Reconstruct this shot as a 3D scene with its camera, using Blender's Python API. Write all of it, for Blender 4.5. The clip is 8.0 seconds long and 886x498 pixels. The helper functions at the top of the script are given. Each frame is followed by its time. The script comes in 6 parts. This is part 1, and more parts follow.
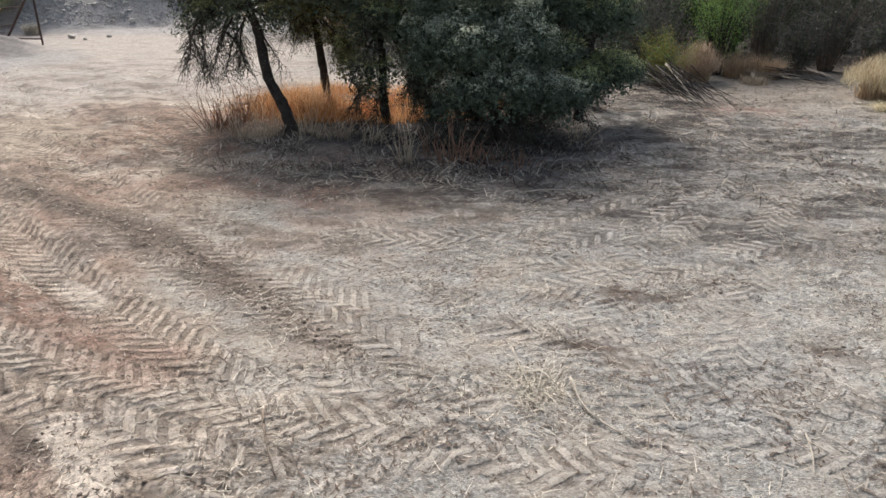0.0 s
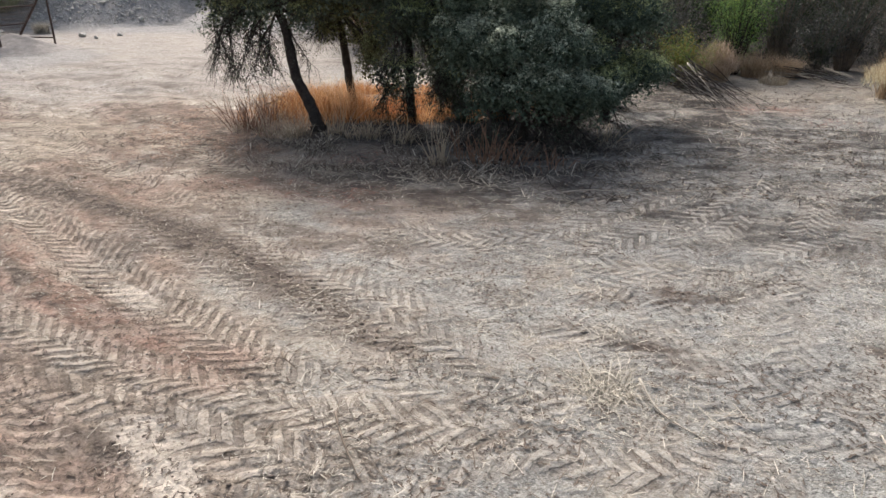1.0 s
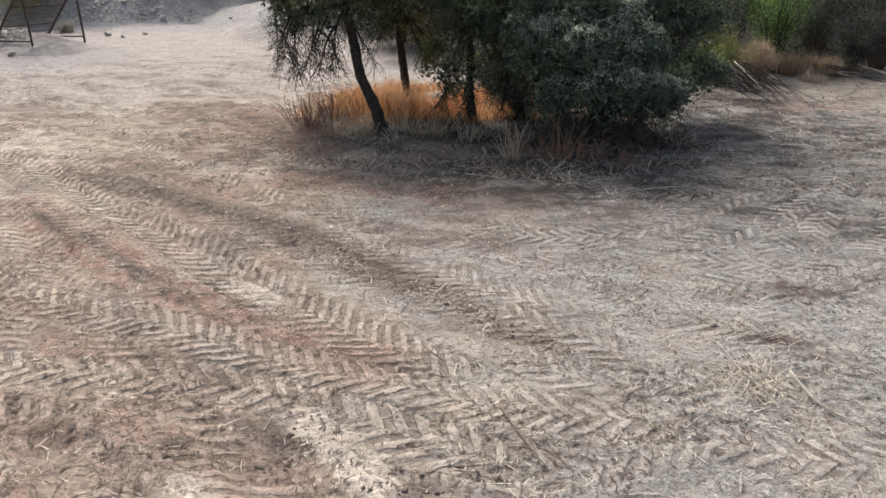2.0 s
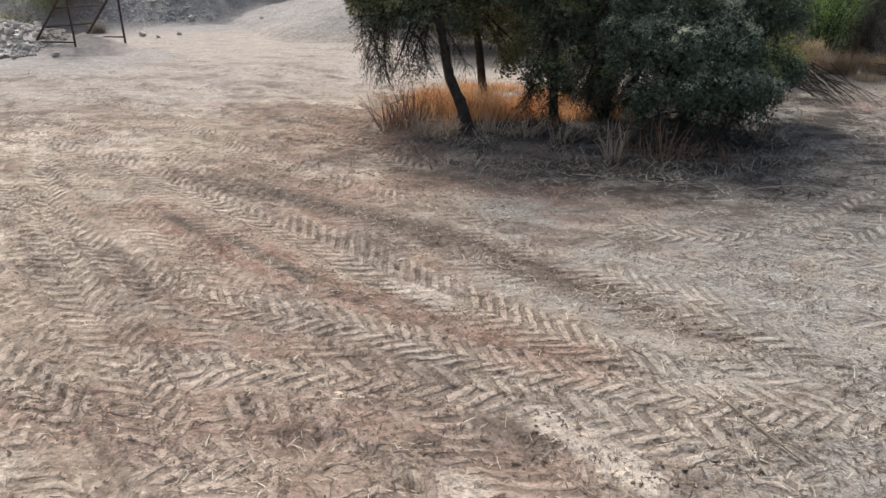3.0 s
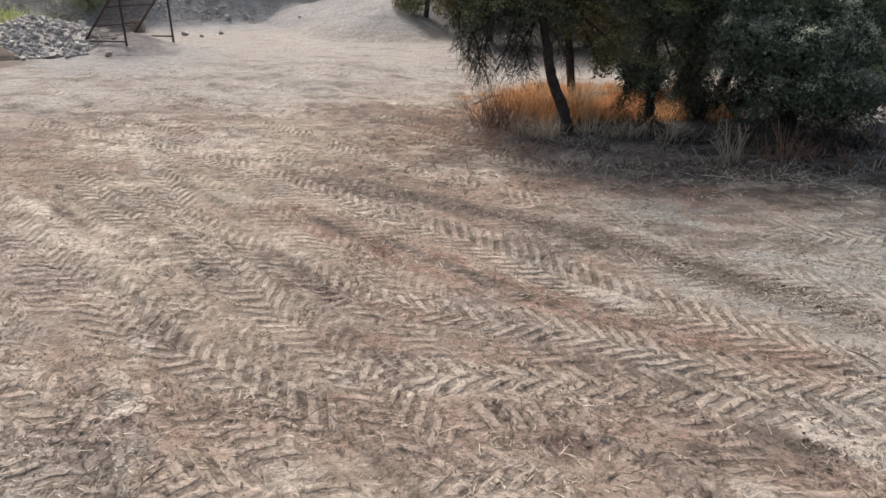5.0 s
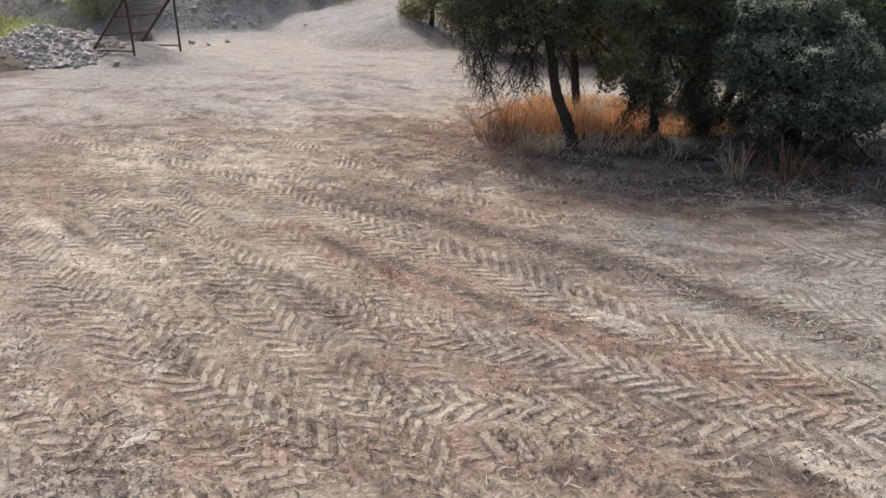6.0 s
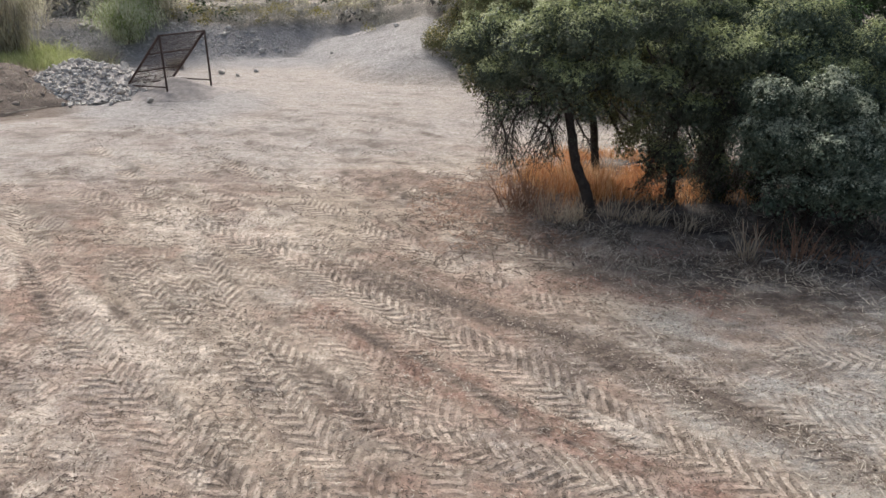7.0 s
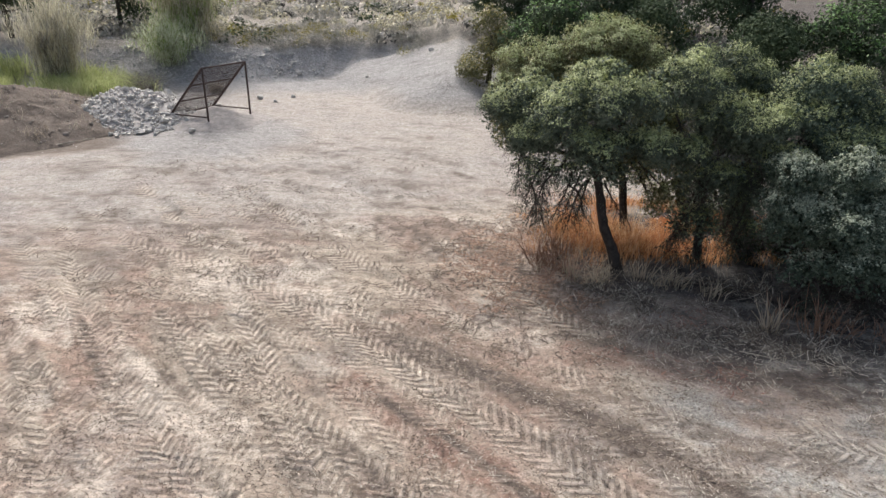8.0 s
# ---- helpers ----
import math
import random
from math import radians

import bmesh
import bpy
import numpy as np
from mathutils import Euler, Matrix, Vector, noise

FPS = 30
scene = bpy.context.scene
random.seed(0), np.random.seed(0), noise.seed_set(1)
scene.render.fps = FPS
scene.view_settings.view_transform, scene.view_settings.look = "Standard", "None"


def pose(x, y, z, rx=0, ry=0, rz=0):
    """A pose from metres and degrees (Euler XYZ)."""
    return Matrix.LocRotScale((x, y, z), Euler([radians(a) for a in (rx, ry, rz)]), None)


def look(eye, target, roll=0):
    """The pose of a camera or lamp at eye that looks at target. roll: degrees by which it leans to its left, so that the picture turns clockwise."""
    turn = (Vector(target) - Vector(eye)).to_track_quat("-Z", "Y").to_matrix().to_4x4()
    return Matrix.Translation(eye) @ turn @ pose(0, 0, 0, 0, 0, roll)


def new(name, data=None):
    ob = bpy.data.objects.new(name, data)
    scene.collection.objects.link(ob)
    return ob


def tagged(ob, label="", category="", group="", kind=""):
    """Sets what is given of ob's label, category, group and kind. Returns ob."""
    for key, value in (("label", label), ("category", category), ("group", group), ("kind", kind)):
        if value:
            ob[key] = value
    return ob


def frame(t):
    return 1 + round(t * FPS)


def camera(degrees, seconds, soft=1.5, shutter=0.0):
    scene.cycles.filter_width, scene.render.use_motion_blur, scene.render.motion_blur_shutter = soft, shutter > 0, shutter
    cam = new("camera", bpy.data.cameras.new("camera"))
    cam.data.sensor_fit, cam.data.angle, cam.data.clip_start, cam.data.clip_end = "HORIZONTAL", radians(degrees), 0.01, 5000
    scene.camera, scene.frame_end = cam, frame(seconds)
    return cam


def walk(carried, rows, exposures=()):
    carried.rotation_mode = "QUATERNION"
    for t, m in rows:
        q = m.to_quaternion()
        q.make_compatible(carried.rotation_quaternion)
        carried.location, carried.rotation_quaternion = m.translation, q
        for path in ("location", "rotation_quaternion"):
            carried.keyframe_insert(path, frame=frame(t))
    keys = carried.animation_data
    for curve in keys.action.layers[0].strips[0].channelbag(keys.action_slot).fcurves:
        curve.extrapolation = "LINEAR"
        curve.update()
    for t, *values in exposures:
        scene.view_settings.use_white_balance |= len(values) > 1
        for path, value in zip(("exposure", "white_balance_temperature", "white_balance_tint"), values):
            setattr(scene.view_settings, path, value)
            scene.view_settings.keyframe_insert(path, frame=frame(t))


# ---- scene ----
cam = camera(64.5, 8.0)
PATH = [
    (0, (0.263, -0.044, 3.001), (0.191, 1.797, 2.223), -0.1),
    (0.5, (0.071, -0.043, 3.009), (0.002, 1.797, 2.23), -0.1),
    (1, (-0.27, -0.05, 3.024), (-0.335, 1.79, 2.242), -0.0),
    (1.5, (-0.801, -0.103, 3.032), (-0.859, 1.737, 2.25), -0.1),
    (1.7, (-1.05, -0.132, 3.034), (-1.105, 1.707, 2.251), 0.0),
    (2.8, (-2.83, -0.298, 3.077), (-2.861, 1.54, 2.288), -0.2),
    (3, (-3.204, -0.305, 3.091), (-3.228, 1.533, 2.302), -0.0),
    (3.5, (-4.188, -0.286, 3.087), (-4.198, 1.553, 2.299), 0.1),
    (4, (-4.847, -0.25, 3.068), (-4.854, 1.589, 2.283), 0.0),
    (4.5, (-5.033, -0.238, 3.058), (-5.04, 1.601, 2.274), 0.1),
    (5.8, (-5.118, -0.232, 3.271), (-5.129, 1.598, 2.464), 0.0),
    (6, (-5.119, -0.242, 3.346), (-5.138, 1.596, 2.559), 0.1),
    (6.5, (-5.142, -0.226, 3.966), (-5.214, 1.608, 3.173), 0.1),
    (7, (-5.149, -0.216, 4.665), (-5.225, 1.617, 3.868), 0.2),
    (7.5, (-5.146, -0.186, 5.34), (-5.223, 1.643, 4.534), 0.3),
    (8, (-5.178, -0.16, 5.895), (-5.337, 1.662, 5.087), 0.3),
]
walk(cam, [(t, look(eye, target, roll)) for t, eye, target, roll in PATH], exposures=[(0.0, 0.90, 6430, 9), (1.5, 0.88, 6420, 9.5), (3.5, 0.71, 6460, 10), (4.5, 0.67, 6480, 10), (6.5, 0.66, 6420, 10), (7.5, 0.81, 6310, 9.5), (8.0, 0.85, 6290, 9)])

# ---- light ----
SUN_AZ, SUN_EL = 114.0, 44.0  # degrees: azimuth from +x towards +y, and height
world = bpy.data.worlds.new("sky")
scene.world = world
world.use_nodes = True
wn = world.node_tree.nodes
sky = wn.new("ShaderNodeTexSky")
sky.sky_type = "NISHITA"
sky.sun_disc = False
sky.sun_elevation = radians(SUN_EL)
sky.sun_rotation = radians(90.0 - SUN_AZ)
sky.dust_density = 6.0
sky.air_density = 1.0
haze = wn.new("ShaderNodeHueSaturation")
haze.inputs["Saturation"].default_value = 0.75
world.node_tree.links.new(sky.outputs[0], haze.inputs["Color"])
world.node_tree.links.new(haze.outputs[0], wn["Background"].inputs[0])
wn["Background"].inputs[1].default_value = 0.107
sun_data = bpy.data.lights.new("sun", "SUN")
sun_data.energy = 2.45
sun_data.angle = radians(18)
sun_data.color = (1.0, 0.935, 0.885)
sun = new("sun", sun_data)
sun_dir = Vector((math.cos(radians(SUN_EL)) * math.cos(radians(SUN_AZ)), math.cos(radians(SUN_EL)) * math.sin(radians(SUN_AZ)), math.sin(radians(SUN_EL))))
sun.matrix_world = look(sun_dir * 60, (0, 0, 0))


# ---- mesh tools ----
rng = np.random.default_rng(7)


def build_mesh(name, verts, quads=(), tris=(), mats=(), quad_mats=None, smooth=False):
    verts = np.asarray(verts, dtype=np.float32).reshape(-1, 3)
    quads = np.asarray(quads, dtype=np.int32).reshape(-1, 4)
    tris = np.asarray(tris, dtype=np.int32).reshape(-1, 3)
    me = bpy.data.meshes.new(name)
    me.vertices.add(len(verts))
    me.vertices.foreach_set("co", verts.ravel())
    loops = np.concatenate([quads.ravel(), tris.ravel()])
    me.loops.add(len(loops))
    me.loops.foreach_set("vertex_index", loops)
    n = len(quads) + len(tris)
    me.polygons.add(n)
    starts = np.concatenate([np.arange(len(quads)) * 4, len(quads) * 4 + np.arange(len(tris)) * 3]).astype(np.int32)
    me.polygons.foreach_set("loop_start", starts)
    for m in mats:
        me.materials.append(m)
    if quad_mats is not None:
        idx = np.zeros(n, dtype=np.int32)
        idx[: len(quads)] = quad_mats
        me.polygons.foreach_set("material_index", idx)
    if smooth:
        me.polygons.foreach_set("use_smooth", np.ones(n, dtype=bool))
    me.update(calc_edges=True)
    return me


def part(name, me, parent=None, label=""):
    ob = new(name, me)
    if parent is not None:
        ob.parent = parent
    if label:
        tagged(ob, label)
    return ob


def thing(name, label, category, group="", kind="", me=None):
    return tagged(new(name, me), label, category, group, kind)


class Soup:
    """Gathers vertices, quads and triangles for one mesh."""

    def __init__(self):
        self.v, self.q, self.t, self.m, self.n = [], [], [], [], 0

    def add(self, v, q=None, t=None, mat=0):
        v = np.asarray(v, dtype=np.float64).reshape(-1, 3)
        if q is not None and len(q):
            q = np.asarray(q).reshape(-1, 4)
            self.q.append(q + self.n)
            self.m.append(np.full(len(q), mat) if np.isscalar(mat) else np.asarray(mat))
        if t is not None and len(t):
            self.t.append(np.asarray(t).reshape(-1, 3) + self.n)
        self.v.append(v)
        self.n += len(v)

    def mesh(self, name, mats, smooth=False):
        q = np.concatenate(self.q) if self.q else ()
        m = np.concatenate(self.m) if self.q else None
        t = np.concatenate(self.t) if self.t else ()
        return build_mesh(name, np.concatenate(self.v), q, t, mats, m, smooth)


def smooth_line(pts, step=0.1):
    """A Catmull-Rom curve through the points, sampled evenly."""
    p = np.asarray(pts, dtype=float)
    p = np.vstack([2 * p[0] - p[1], p, 2 * p[-1] - p[-2]])
    out = []
    for i in range(1, len(p) - 2):
        k = max(2, int(np.linalg.norm(p[i + 1] - p[i]) / step))
        u = np.linspace(0, 1, k, endpoint=False)[:, None]
        out.append(0.5 * (2 * p[i] + (p[i + 1] - p[i - 1]) * u + (2 * p[i - 1] - 5 * p[i] + 4 * p[i + 1] - p[i + 2]) * u**2 + (3 * p[i] - p[i - 1] - 3 * p[i + 1] + p[i + 2]) * u**3))
    out.append(p[-2][None])
    return np.vstack(out)


def tube(soup, pts, radii, sides=7, rough=0.0, mat=0):
    """A tapered limb along points, with closed ends."""
    p = np.asarray(pts, dtype=float)
    n = len(p)
    r = np.interp(np.linspace(0, 1, n), np.linspace(0, 1, len(radii)), radii)
    d = np.gradient(p, axis=0)
    d /= np.linalg.norm(d, axis=1)[:, None] + 1e-9
    ref = np.array([0.0, 0.0, 1.0]) if abs(d[:, 2]).mean() < 0.8 else np.array([1.0, 0.0, 0.0])
    a = np.cross(d, ref)
    a /= np.linalg.norm(a, axis=1)[:, None] + 1e-9
    b = np.cross(d, a)
    ang = np.linspace(0, 2 * np.pi, sides, endpoint=False)
    rr = r[:, None] * (1 + rough * rng.uniform(-1, 1, (n, sides)))
    ring = p[:, None, :] + rr[..., None] * (np.cos(ang)[None, :, None] * a[:, None, :] + np.sin(ang)[None, :, None] * b[:, None, :])
    v = ring.reshape(-1, 3)
    i = np.arange(n - 1)[:, None] * sides
    j = np.arange(sides)[None, :]
    k = (np.arange(sides)[None, :] + 1) % sides
    q = np.stack([i + j, i + k, i + sides + k, i + sides + j], axis=-1).reshape(-1, 4)
    caps = [[0, x + 1, x] for x in range(1, sides - 1)] + [[(n - 1) * sides, (n - 1) * sides + x, (n - 1) * sides + x + 1] for x in range(1, sides - 1)]
    soup.add(v, q, caps, mat)


def unit(n):
    v = rng.normal(size=(n, 3))
    return v / np.linalg.norm(v, axis=1)[:, None]


def leaves(soup, at, facing, length, width, mat=0, fold=0.25):
    """Small folded leaves at the points, facing roughly along the given directions."""
    n = len(at)
    f = facing / (np.linalg.norm(facing, axis=1)[:, None] + 1e-9)
    a = np.cross(f, unit(n))
    a /= np.linalg.norm(a, axis=1)[:, None] + 1e-9
    b = np.cross(f, a)
    k = rng.uniform(0.65, 0.95, n)[:, None]
    ln, wd = length * k, width * k
    v = np.stack([at - a * ln * 0.5, at + b * wd * 0.5 + f * wd * fold, at + a * ln * 0.5, at - b * wd * 0.5 + f * wd * fold], axis=1).reshape(-1, 3)
    q = np.arange(4 * n).reshape(-1, 4)
    soup.add(v, q, None, mat)


def blades(soup, base, height, width, lean, mat=0, curl=0.4):
    """Grass blades: a bent strip each, from its base up."""
    n = len(base)
    ang = rng.uniform(0, 2 * np.pi, n)
    side = np.stack([np.cos(ang), np.sin(ang), np.zeros(n)], 1)
    la = rng.uniform(0, 2 * np.pi, n)
    out = np.stack([np.cos(la), np.sin(la), np.zeros(n)], 1) * (lean * rng.uniform(0.2, 1.0, n))[:, None]
    h = (height * rng.uniform(0.55, 1.15, n))[:, None] if np.isscalar(height) else (height * rng.uniform(0.7, 1.15, n))[:, None]
    up = np.array([0, 0, 1.0])
    mid = base + (up + out * 0.8) * h * 0.55
    tip = base + (up * (1 - curl * np.linalg.norm(out, axis=1)[:, None]) + out * 1.7) * h
    w = width * rng.uniform(0.6, 1.4, n)[:, None] * 0.5
    v = np.stack([base - side * w, base + side * w, mid + side * w * 0.8, mid - side * w * 0.8, tip], 1).reshape(-1, 3)
    i = np.arange(n)[:, None] * 5
    soup.add(v, np.hstack([i, i + 1, i + 2, i + 3]), np.hstack([i + 3, i + 2, i + 4]), mat)


TABLE = np.random.default_rng(3).random((256, 256))


def vnoise(x, y, scale, seed=0):
    """Smooth value noise, 0 to 1, with features of about that many metres."""
    x, y = np.asarray(x) / scale + seed * 17.3 + 1000, np.asarray(y) / scale + seed * 9.7 + 1000
    i, j = np.floor(x).astype(int), np.floor(y).astype(int)
    u, v = x - i, y - j
    u, v = u * u * (3 - 2 * u), v * v * (3 - 2 * v)
    g = lambda a, b: TABLE[a % 256, b % 256]
    return (g(i, j) * (1 - u) + g(i + 1, j) * u) * (1 - v) + (g(i, j + 1) * (1 - u) + g(i + 1, j + 1) * u) * v


def fbm(x, y, scale, seed=0, octaves=4):
    s, a, tot = 0, 1.0, 0
    for o in range(octaves):
        s = s + a * vnoise(x, y, scale / 2**o, seed + o)
        tot += a
        a *= 0.55
    return s / tot


def sstep(a, b, x):
    t = np.clip((np.asarray(x) - a) / (b - a), 0, 1)
    return t * t * (3 - 2 * t)


# ---- materials ----
def material(name, rough=0.9, spec=0.2):
    m = bpy.data.materials.new(name)
    m.use_nodes = True
    nt = m.node_tree
    b = nt.nodes["Principled BSDF"]
    b.inputs["Roughness"].default_value = rough
    b.inputs["Specular IOR Level"].default_value = spec
    return m, nt, b


def node(nt, kind, **kw):
    n = nt.nodes.new(kind)
    for k, v in kw.items():
        n.inputs[k].default_value = v
    return n


def noise_tex(nt, scale, detail=4.0, rough=0.6, coord=None, distortion=0.0):
    n = node(nt, "ShaderNodeTexNoise", Scale=scale, Detail=detail, Roughness=rough, Distortion=distortion)
    if coord is not None:
        nt.links.new(coord, n.inputs["Vector"])
    return n


def ramp(nt, fac, stops):
    r = nt.nodes.new("ShaderNodeValToRGB")
    e = r.color_ramp.elements
    while len(e) < len(stops):
        e.new(0.5)
    for k, (p, c) in zip(e, stops):
        k.position, k.color = p, (*c, 1) if len(c) == 3 else c
    nt.links.new(fac, r.inputs[0])
    return r.outputs[0]


def mix(nt, fac, a, b, how="MIX"):
    n = nt.nodes.new("ShaderNodeMix")
    n.data_type, n.blend_type = "RGBA", how
    for sock, val in ((n.inputs[0], fac), (n.inputs[6], a), (n.inputs[7], b)):
        if isinstance(val, (int, float)):
            sock.default_value = val
        elif isinstance(val, tuple):
            sock.default_value = (*val, 1)
        else:
            nt.links.new(val, sock)
    return n.outputs[2]


def mathn(nt, op, a, b=0.0, clamp=False):
    n = nt.nodes.new("ShaderNodeMath")
    n.operation, n.use_clamp = op, clamp
    for sock, val in zip(n.inputs, (a, b)):
        if isinstance(val, (int, float)):
            sock.default_value = val
        else:
            nt.links.new(val, sock)
    return n.outputs[0]


def bump(nt, b, height, strength=0.5, dist=0.02):
    n = node(nt, "ShaderNodeBump", Strength=strength, Distance=dist)
    nt.links.new(height, n.inputs["Height"])
    nt.links.new(n.outputs[0], b.inputs["Normal"])


def simple(name, dark, light, scale, rough=0.9, bump_scale=0.0, bump_dist=0.01, spec=0.2):
    """A mottled natural surface between two colours, at two scales."""
    m, nt, b = material(name, rough, spec)
    co = nt.nodes.new("ShaderNodeTexCoord").outputs["Object"]
    n1 = noise_tex(nt, scale, 6, 0.65, co)
    n2 = noise_tex(nt, scale * 7, 4, 0.6, co)
    f = mathn(nt, "ADD", mathn(nt, "MULTIPLY", n1.outputs[0], 0.6), mathn(nt, "MULTIPLY", n2.outputs[0], 0.4))
    c = ramp(nt, f, [(0.34, dark), (0.66, light)])
    nt.links.new(c, b.inputs["Base Color"])
    if bump_scale:
        bump(nt, b, noise_tex(nt, bump_scale, 5, 0.7, co).outputs[0], 0.8, bump_dist)
    return m


def foliage(name, stops, translucent=0.25, rough=0.55, spec=0.3, patch=0.0, patch_colour=(0.2, 0.2, 0.1)):
    """Leaves whose colour changes from leaf to leaf, with some light through them."""
    m, nt, b = material(name, rough, spec)
    g = nt.nodes.new("ShaderNodeNewGeometry")
    c = ramp(nt, g.outputs["Random Per Island"], stops)
    if patch:
        n = noise_tex(nt, 1.3, 3, 0.5, g.outputs["Position"])
        c = mix(nt, mathn(nt, "MULTIPLY", mathn(nt, "GREATER_THAN", n.outputs[0], 0.0), mathn(nt, "MULTIPLY", mathn(nt, "SUBTRACT", n.outputs[0], 0.42, True), patch * 5, True), True), c, patch_colour)
    nt.links.new(c, b.inputs["Base Color"])
    t = nt.nodes.new("ShaderNodeBsdfTranslucent")
    nt.links.new(c, t.inputs[0])
    s = nt.nodes.new("ShaderNodeMixShader")
    s.inputs[0].default_value = translucent
    nt.links.new(b.outputs[0], s.inputs[1])
    nt.links.new(t.outputs[0], s.inputs[2])
    nt.links.new(s.outputs[0], nt.nodes["Material Output"].inputs[0])
    return m


def soil_material():
    m, nt, b = material("dry_soil", 0.95, 0.1)
    co = nt.nodes.new("ShaderNodeTexCoord").outputs["Object"]
    at = nt.nodes.new("ShaderNodeAttribute")
    at.attribute_name = "soil_mix"
    sep = nt.nodes.new("ShaderNodeSeparateColor")
    nt.links.new(at.outputs["Color"], sep.inputs[0])
    pale, red, litter = sep.outputs[0], sep.outputs[1], sep.outputs[2]
    humus_shade = at.outputs["Alpha"]
    at2 = nt.nodes.new("ShaderNodeAttribute")
    at2.attribute_name = "soil_more"
    sep2 = nt.nodes.new("ShaderNodeSeparateColor")
    nt.links.new(at2.outputs["Color"], sep2.inputs[0])
    gravel, dust, scrub = sep2.outputs[0], sep2.outputs[1], sep2.outputs[2]
    grain = noise_tex(nt, 38, 6, 0.75, co).outputs[0]
    mid = noise_tex(nt, 8, 7, 0.75, co).outputs[0]
    wide = noise_tex(nt, 0.9, 4, 0.6, co).outputs[0]
    mixn = mathn(nt, "ADD", mathn(nt, "MULTIPLY", mid, 0.55), mathn(nt, "MULTIPLY", grain, 0.45))

    def ragged(f, k=1.5):
        edge = mathn(nt, "MULTIPLY", mathn(nt, "MULTIPLY", f, mathn(nt, "SUBTRACT", 1.0, f)), 4.0)
        return mathn(nt, "ADD", f, mathn(nt, "MULTIPLY", edge, mathn(nt, "MULTIPLY", mathn(nt, "SUBTRACT", mixn, 0.5), k * 2.2)), True)

    pale, red, litter, humus_shade, dust = ragged(pale), ragged(red), ragged(litter), ragged(humus_shade), ragged(dust, 0.8)
    loose = ragged(at2.outputs["Alpha"])
    base = ramp(nt, mixn, [(0.34, (0.135, 0.108, 0.083)), (0.45, (0.325, 0.273, 0.217)), (0.55, (0.455, 0.392, 0.320)), (0.66, (0.60, 0.53, 0.442))])
    base = mix(nt, mathn(nt, "MULTIPLY", wide, 0.35), base, (0.33, 0.27, 0.22))
    redc = ramp(nt, mixn, [(0.36, (0.122, 0.077, 0.060)), (0.5, (0.262, 0.172, 0.135)), (0.62, (0.425, 0.294, 0.236))])
    c = mix(nt, red, base, redc)
    palec = ramp(nt, mixn, [(0.38, (0.36, 0.312, 0.262)), (0.58, (0.68, 0.602, 0.515))])
    c = mix(nt, pale, c, palec)
    platec = ramp(nt, mixn, [(0.38, (0.33, 0.282, 0.23)), (0.58, (0.60, 0.523, 0.433))])
    dustc = ramp(nt, mixn, [(0.38, (0.21, 0.188, 0.168)), (0.5, (0.35, 0.325, 0.301)), (0.62, (0.47, 0.444, 0.418))])
    c = mix(nt, dust, c, dustc)
    # mown straw and chaff: fine stretched fibres in two directions
    fib = []
    for ang, sc in ((0.5, 1.0), (-0.7, 1.2), (1.4, 0.9)):
        mp = nt.nodes.new("ShaderNodeMapping")
        mp.inputs["Rotation"].default_value = (0, 0, ang)
        mp.inputs["Scale"].default_value = (26 * sc, 46 * sc, 20)
        nt.links.new(co, mp.inputs[0])
        fib.append(noise_tex(nt, 1.0, 3, 0.6, mp.outputs[0], 1.5).outputs[0])
    fibre = mathn(nt, "MAXIMUM", mathn(nt, "MAXIMUM", fib[0], fib[1]), fib[2])
    strawc = ramp(nt, fibre, [(0.44, (0.12, 0.117, 0.108)), (0.54, (0.285, 0.279, 0.26)), (0.63, (0.43, 0.424, 0.397)), (0.75, (0.60, 0.593, 0.555))])
    c = mix(nt, litter, c, strawc)
    c = mix(nt, loose, c, ramp(nt, mixn, [(0.38, (0.06, 0.048, 0.040)), (0.5, (0.13, 0.106, 0.09)), (0.64, (0.27, 0.226, 0.192))]))
    # near-black litter soil, which also carries the shade painted round the oaks
    humus_shade_c = ramp(nt, mixn, [(0.36, (0.018, 0.0165, 0.0165)), (0.55, (0.046, 0.041, 0.040)), (0.7, (0.12, 0.105, 0.098))])
    c = mix(nt, humus_shade, c, humus_shade_c)
    gravc = ramp(nt, mixn, [(0.38, (0.19, 0.183, 0.175)), (0.5, (0.30, 0.29, 0.28)), (0.62, (0.43, 0.418, 0.402))])
    c = mix(nt, gravel, c, gravc)
    scrubc = ramp(nt, mixn, [(0.38, (0.16, 0.145, 0.122)), (0.62, (0.40, 0.365, 0.315))])
    c = mix(nt, scrub, c, scrubc)
    # lug prints: flat pale plates with crumbled edges, dark loose soil between
    at3 = nt.nodes.new("ShaderNodeAttribute")
    at3.attribute_name = "tyre"
    sep3 = nt.nodes.new("ShaderNodeSeparateColor")
    nt.links.new(at3.outputs["Color"], sep3.inputs[0])
    along_s, across, press = sep3.outputs
    jit = noise_tex(nt, 9, 5, 0.7, co).outputs[0]
    big = noise_tex(nt, 2.2, 2, 0.5, co).outputs[0]
    way = at3.outputs["Alpha"]
    side = mathn(nt, "MULTIPLY", mathn(nt, "GREATER_THAN", mathn(nt, "MULTIPLY", across, way), 0.0), 0.5)
    ph = mathn(nt, "ADD", mathn(nt, "ADD", along_s, side), mathn(nt, "MULTIPLY", mathn(nt, "ABSOLUTE", across), way))
    ph = mathn(nt, "ADD", ph, mathn(nt, "MULTIPLY", mathn(nt, "SUBTRACT", jit, 0.5), 0.20))
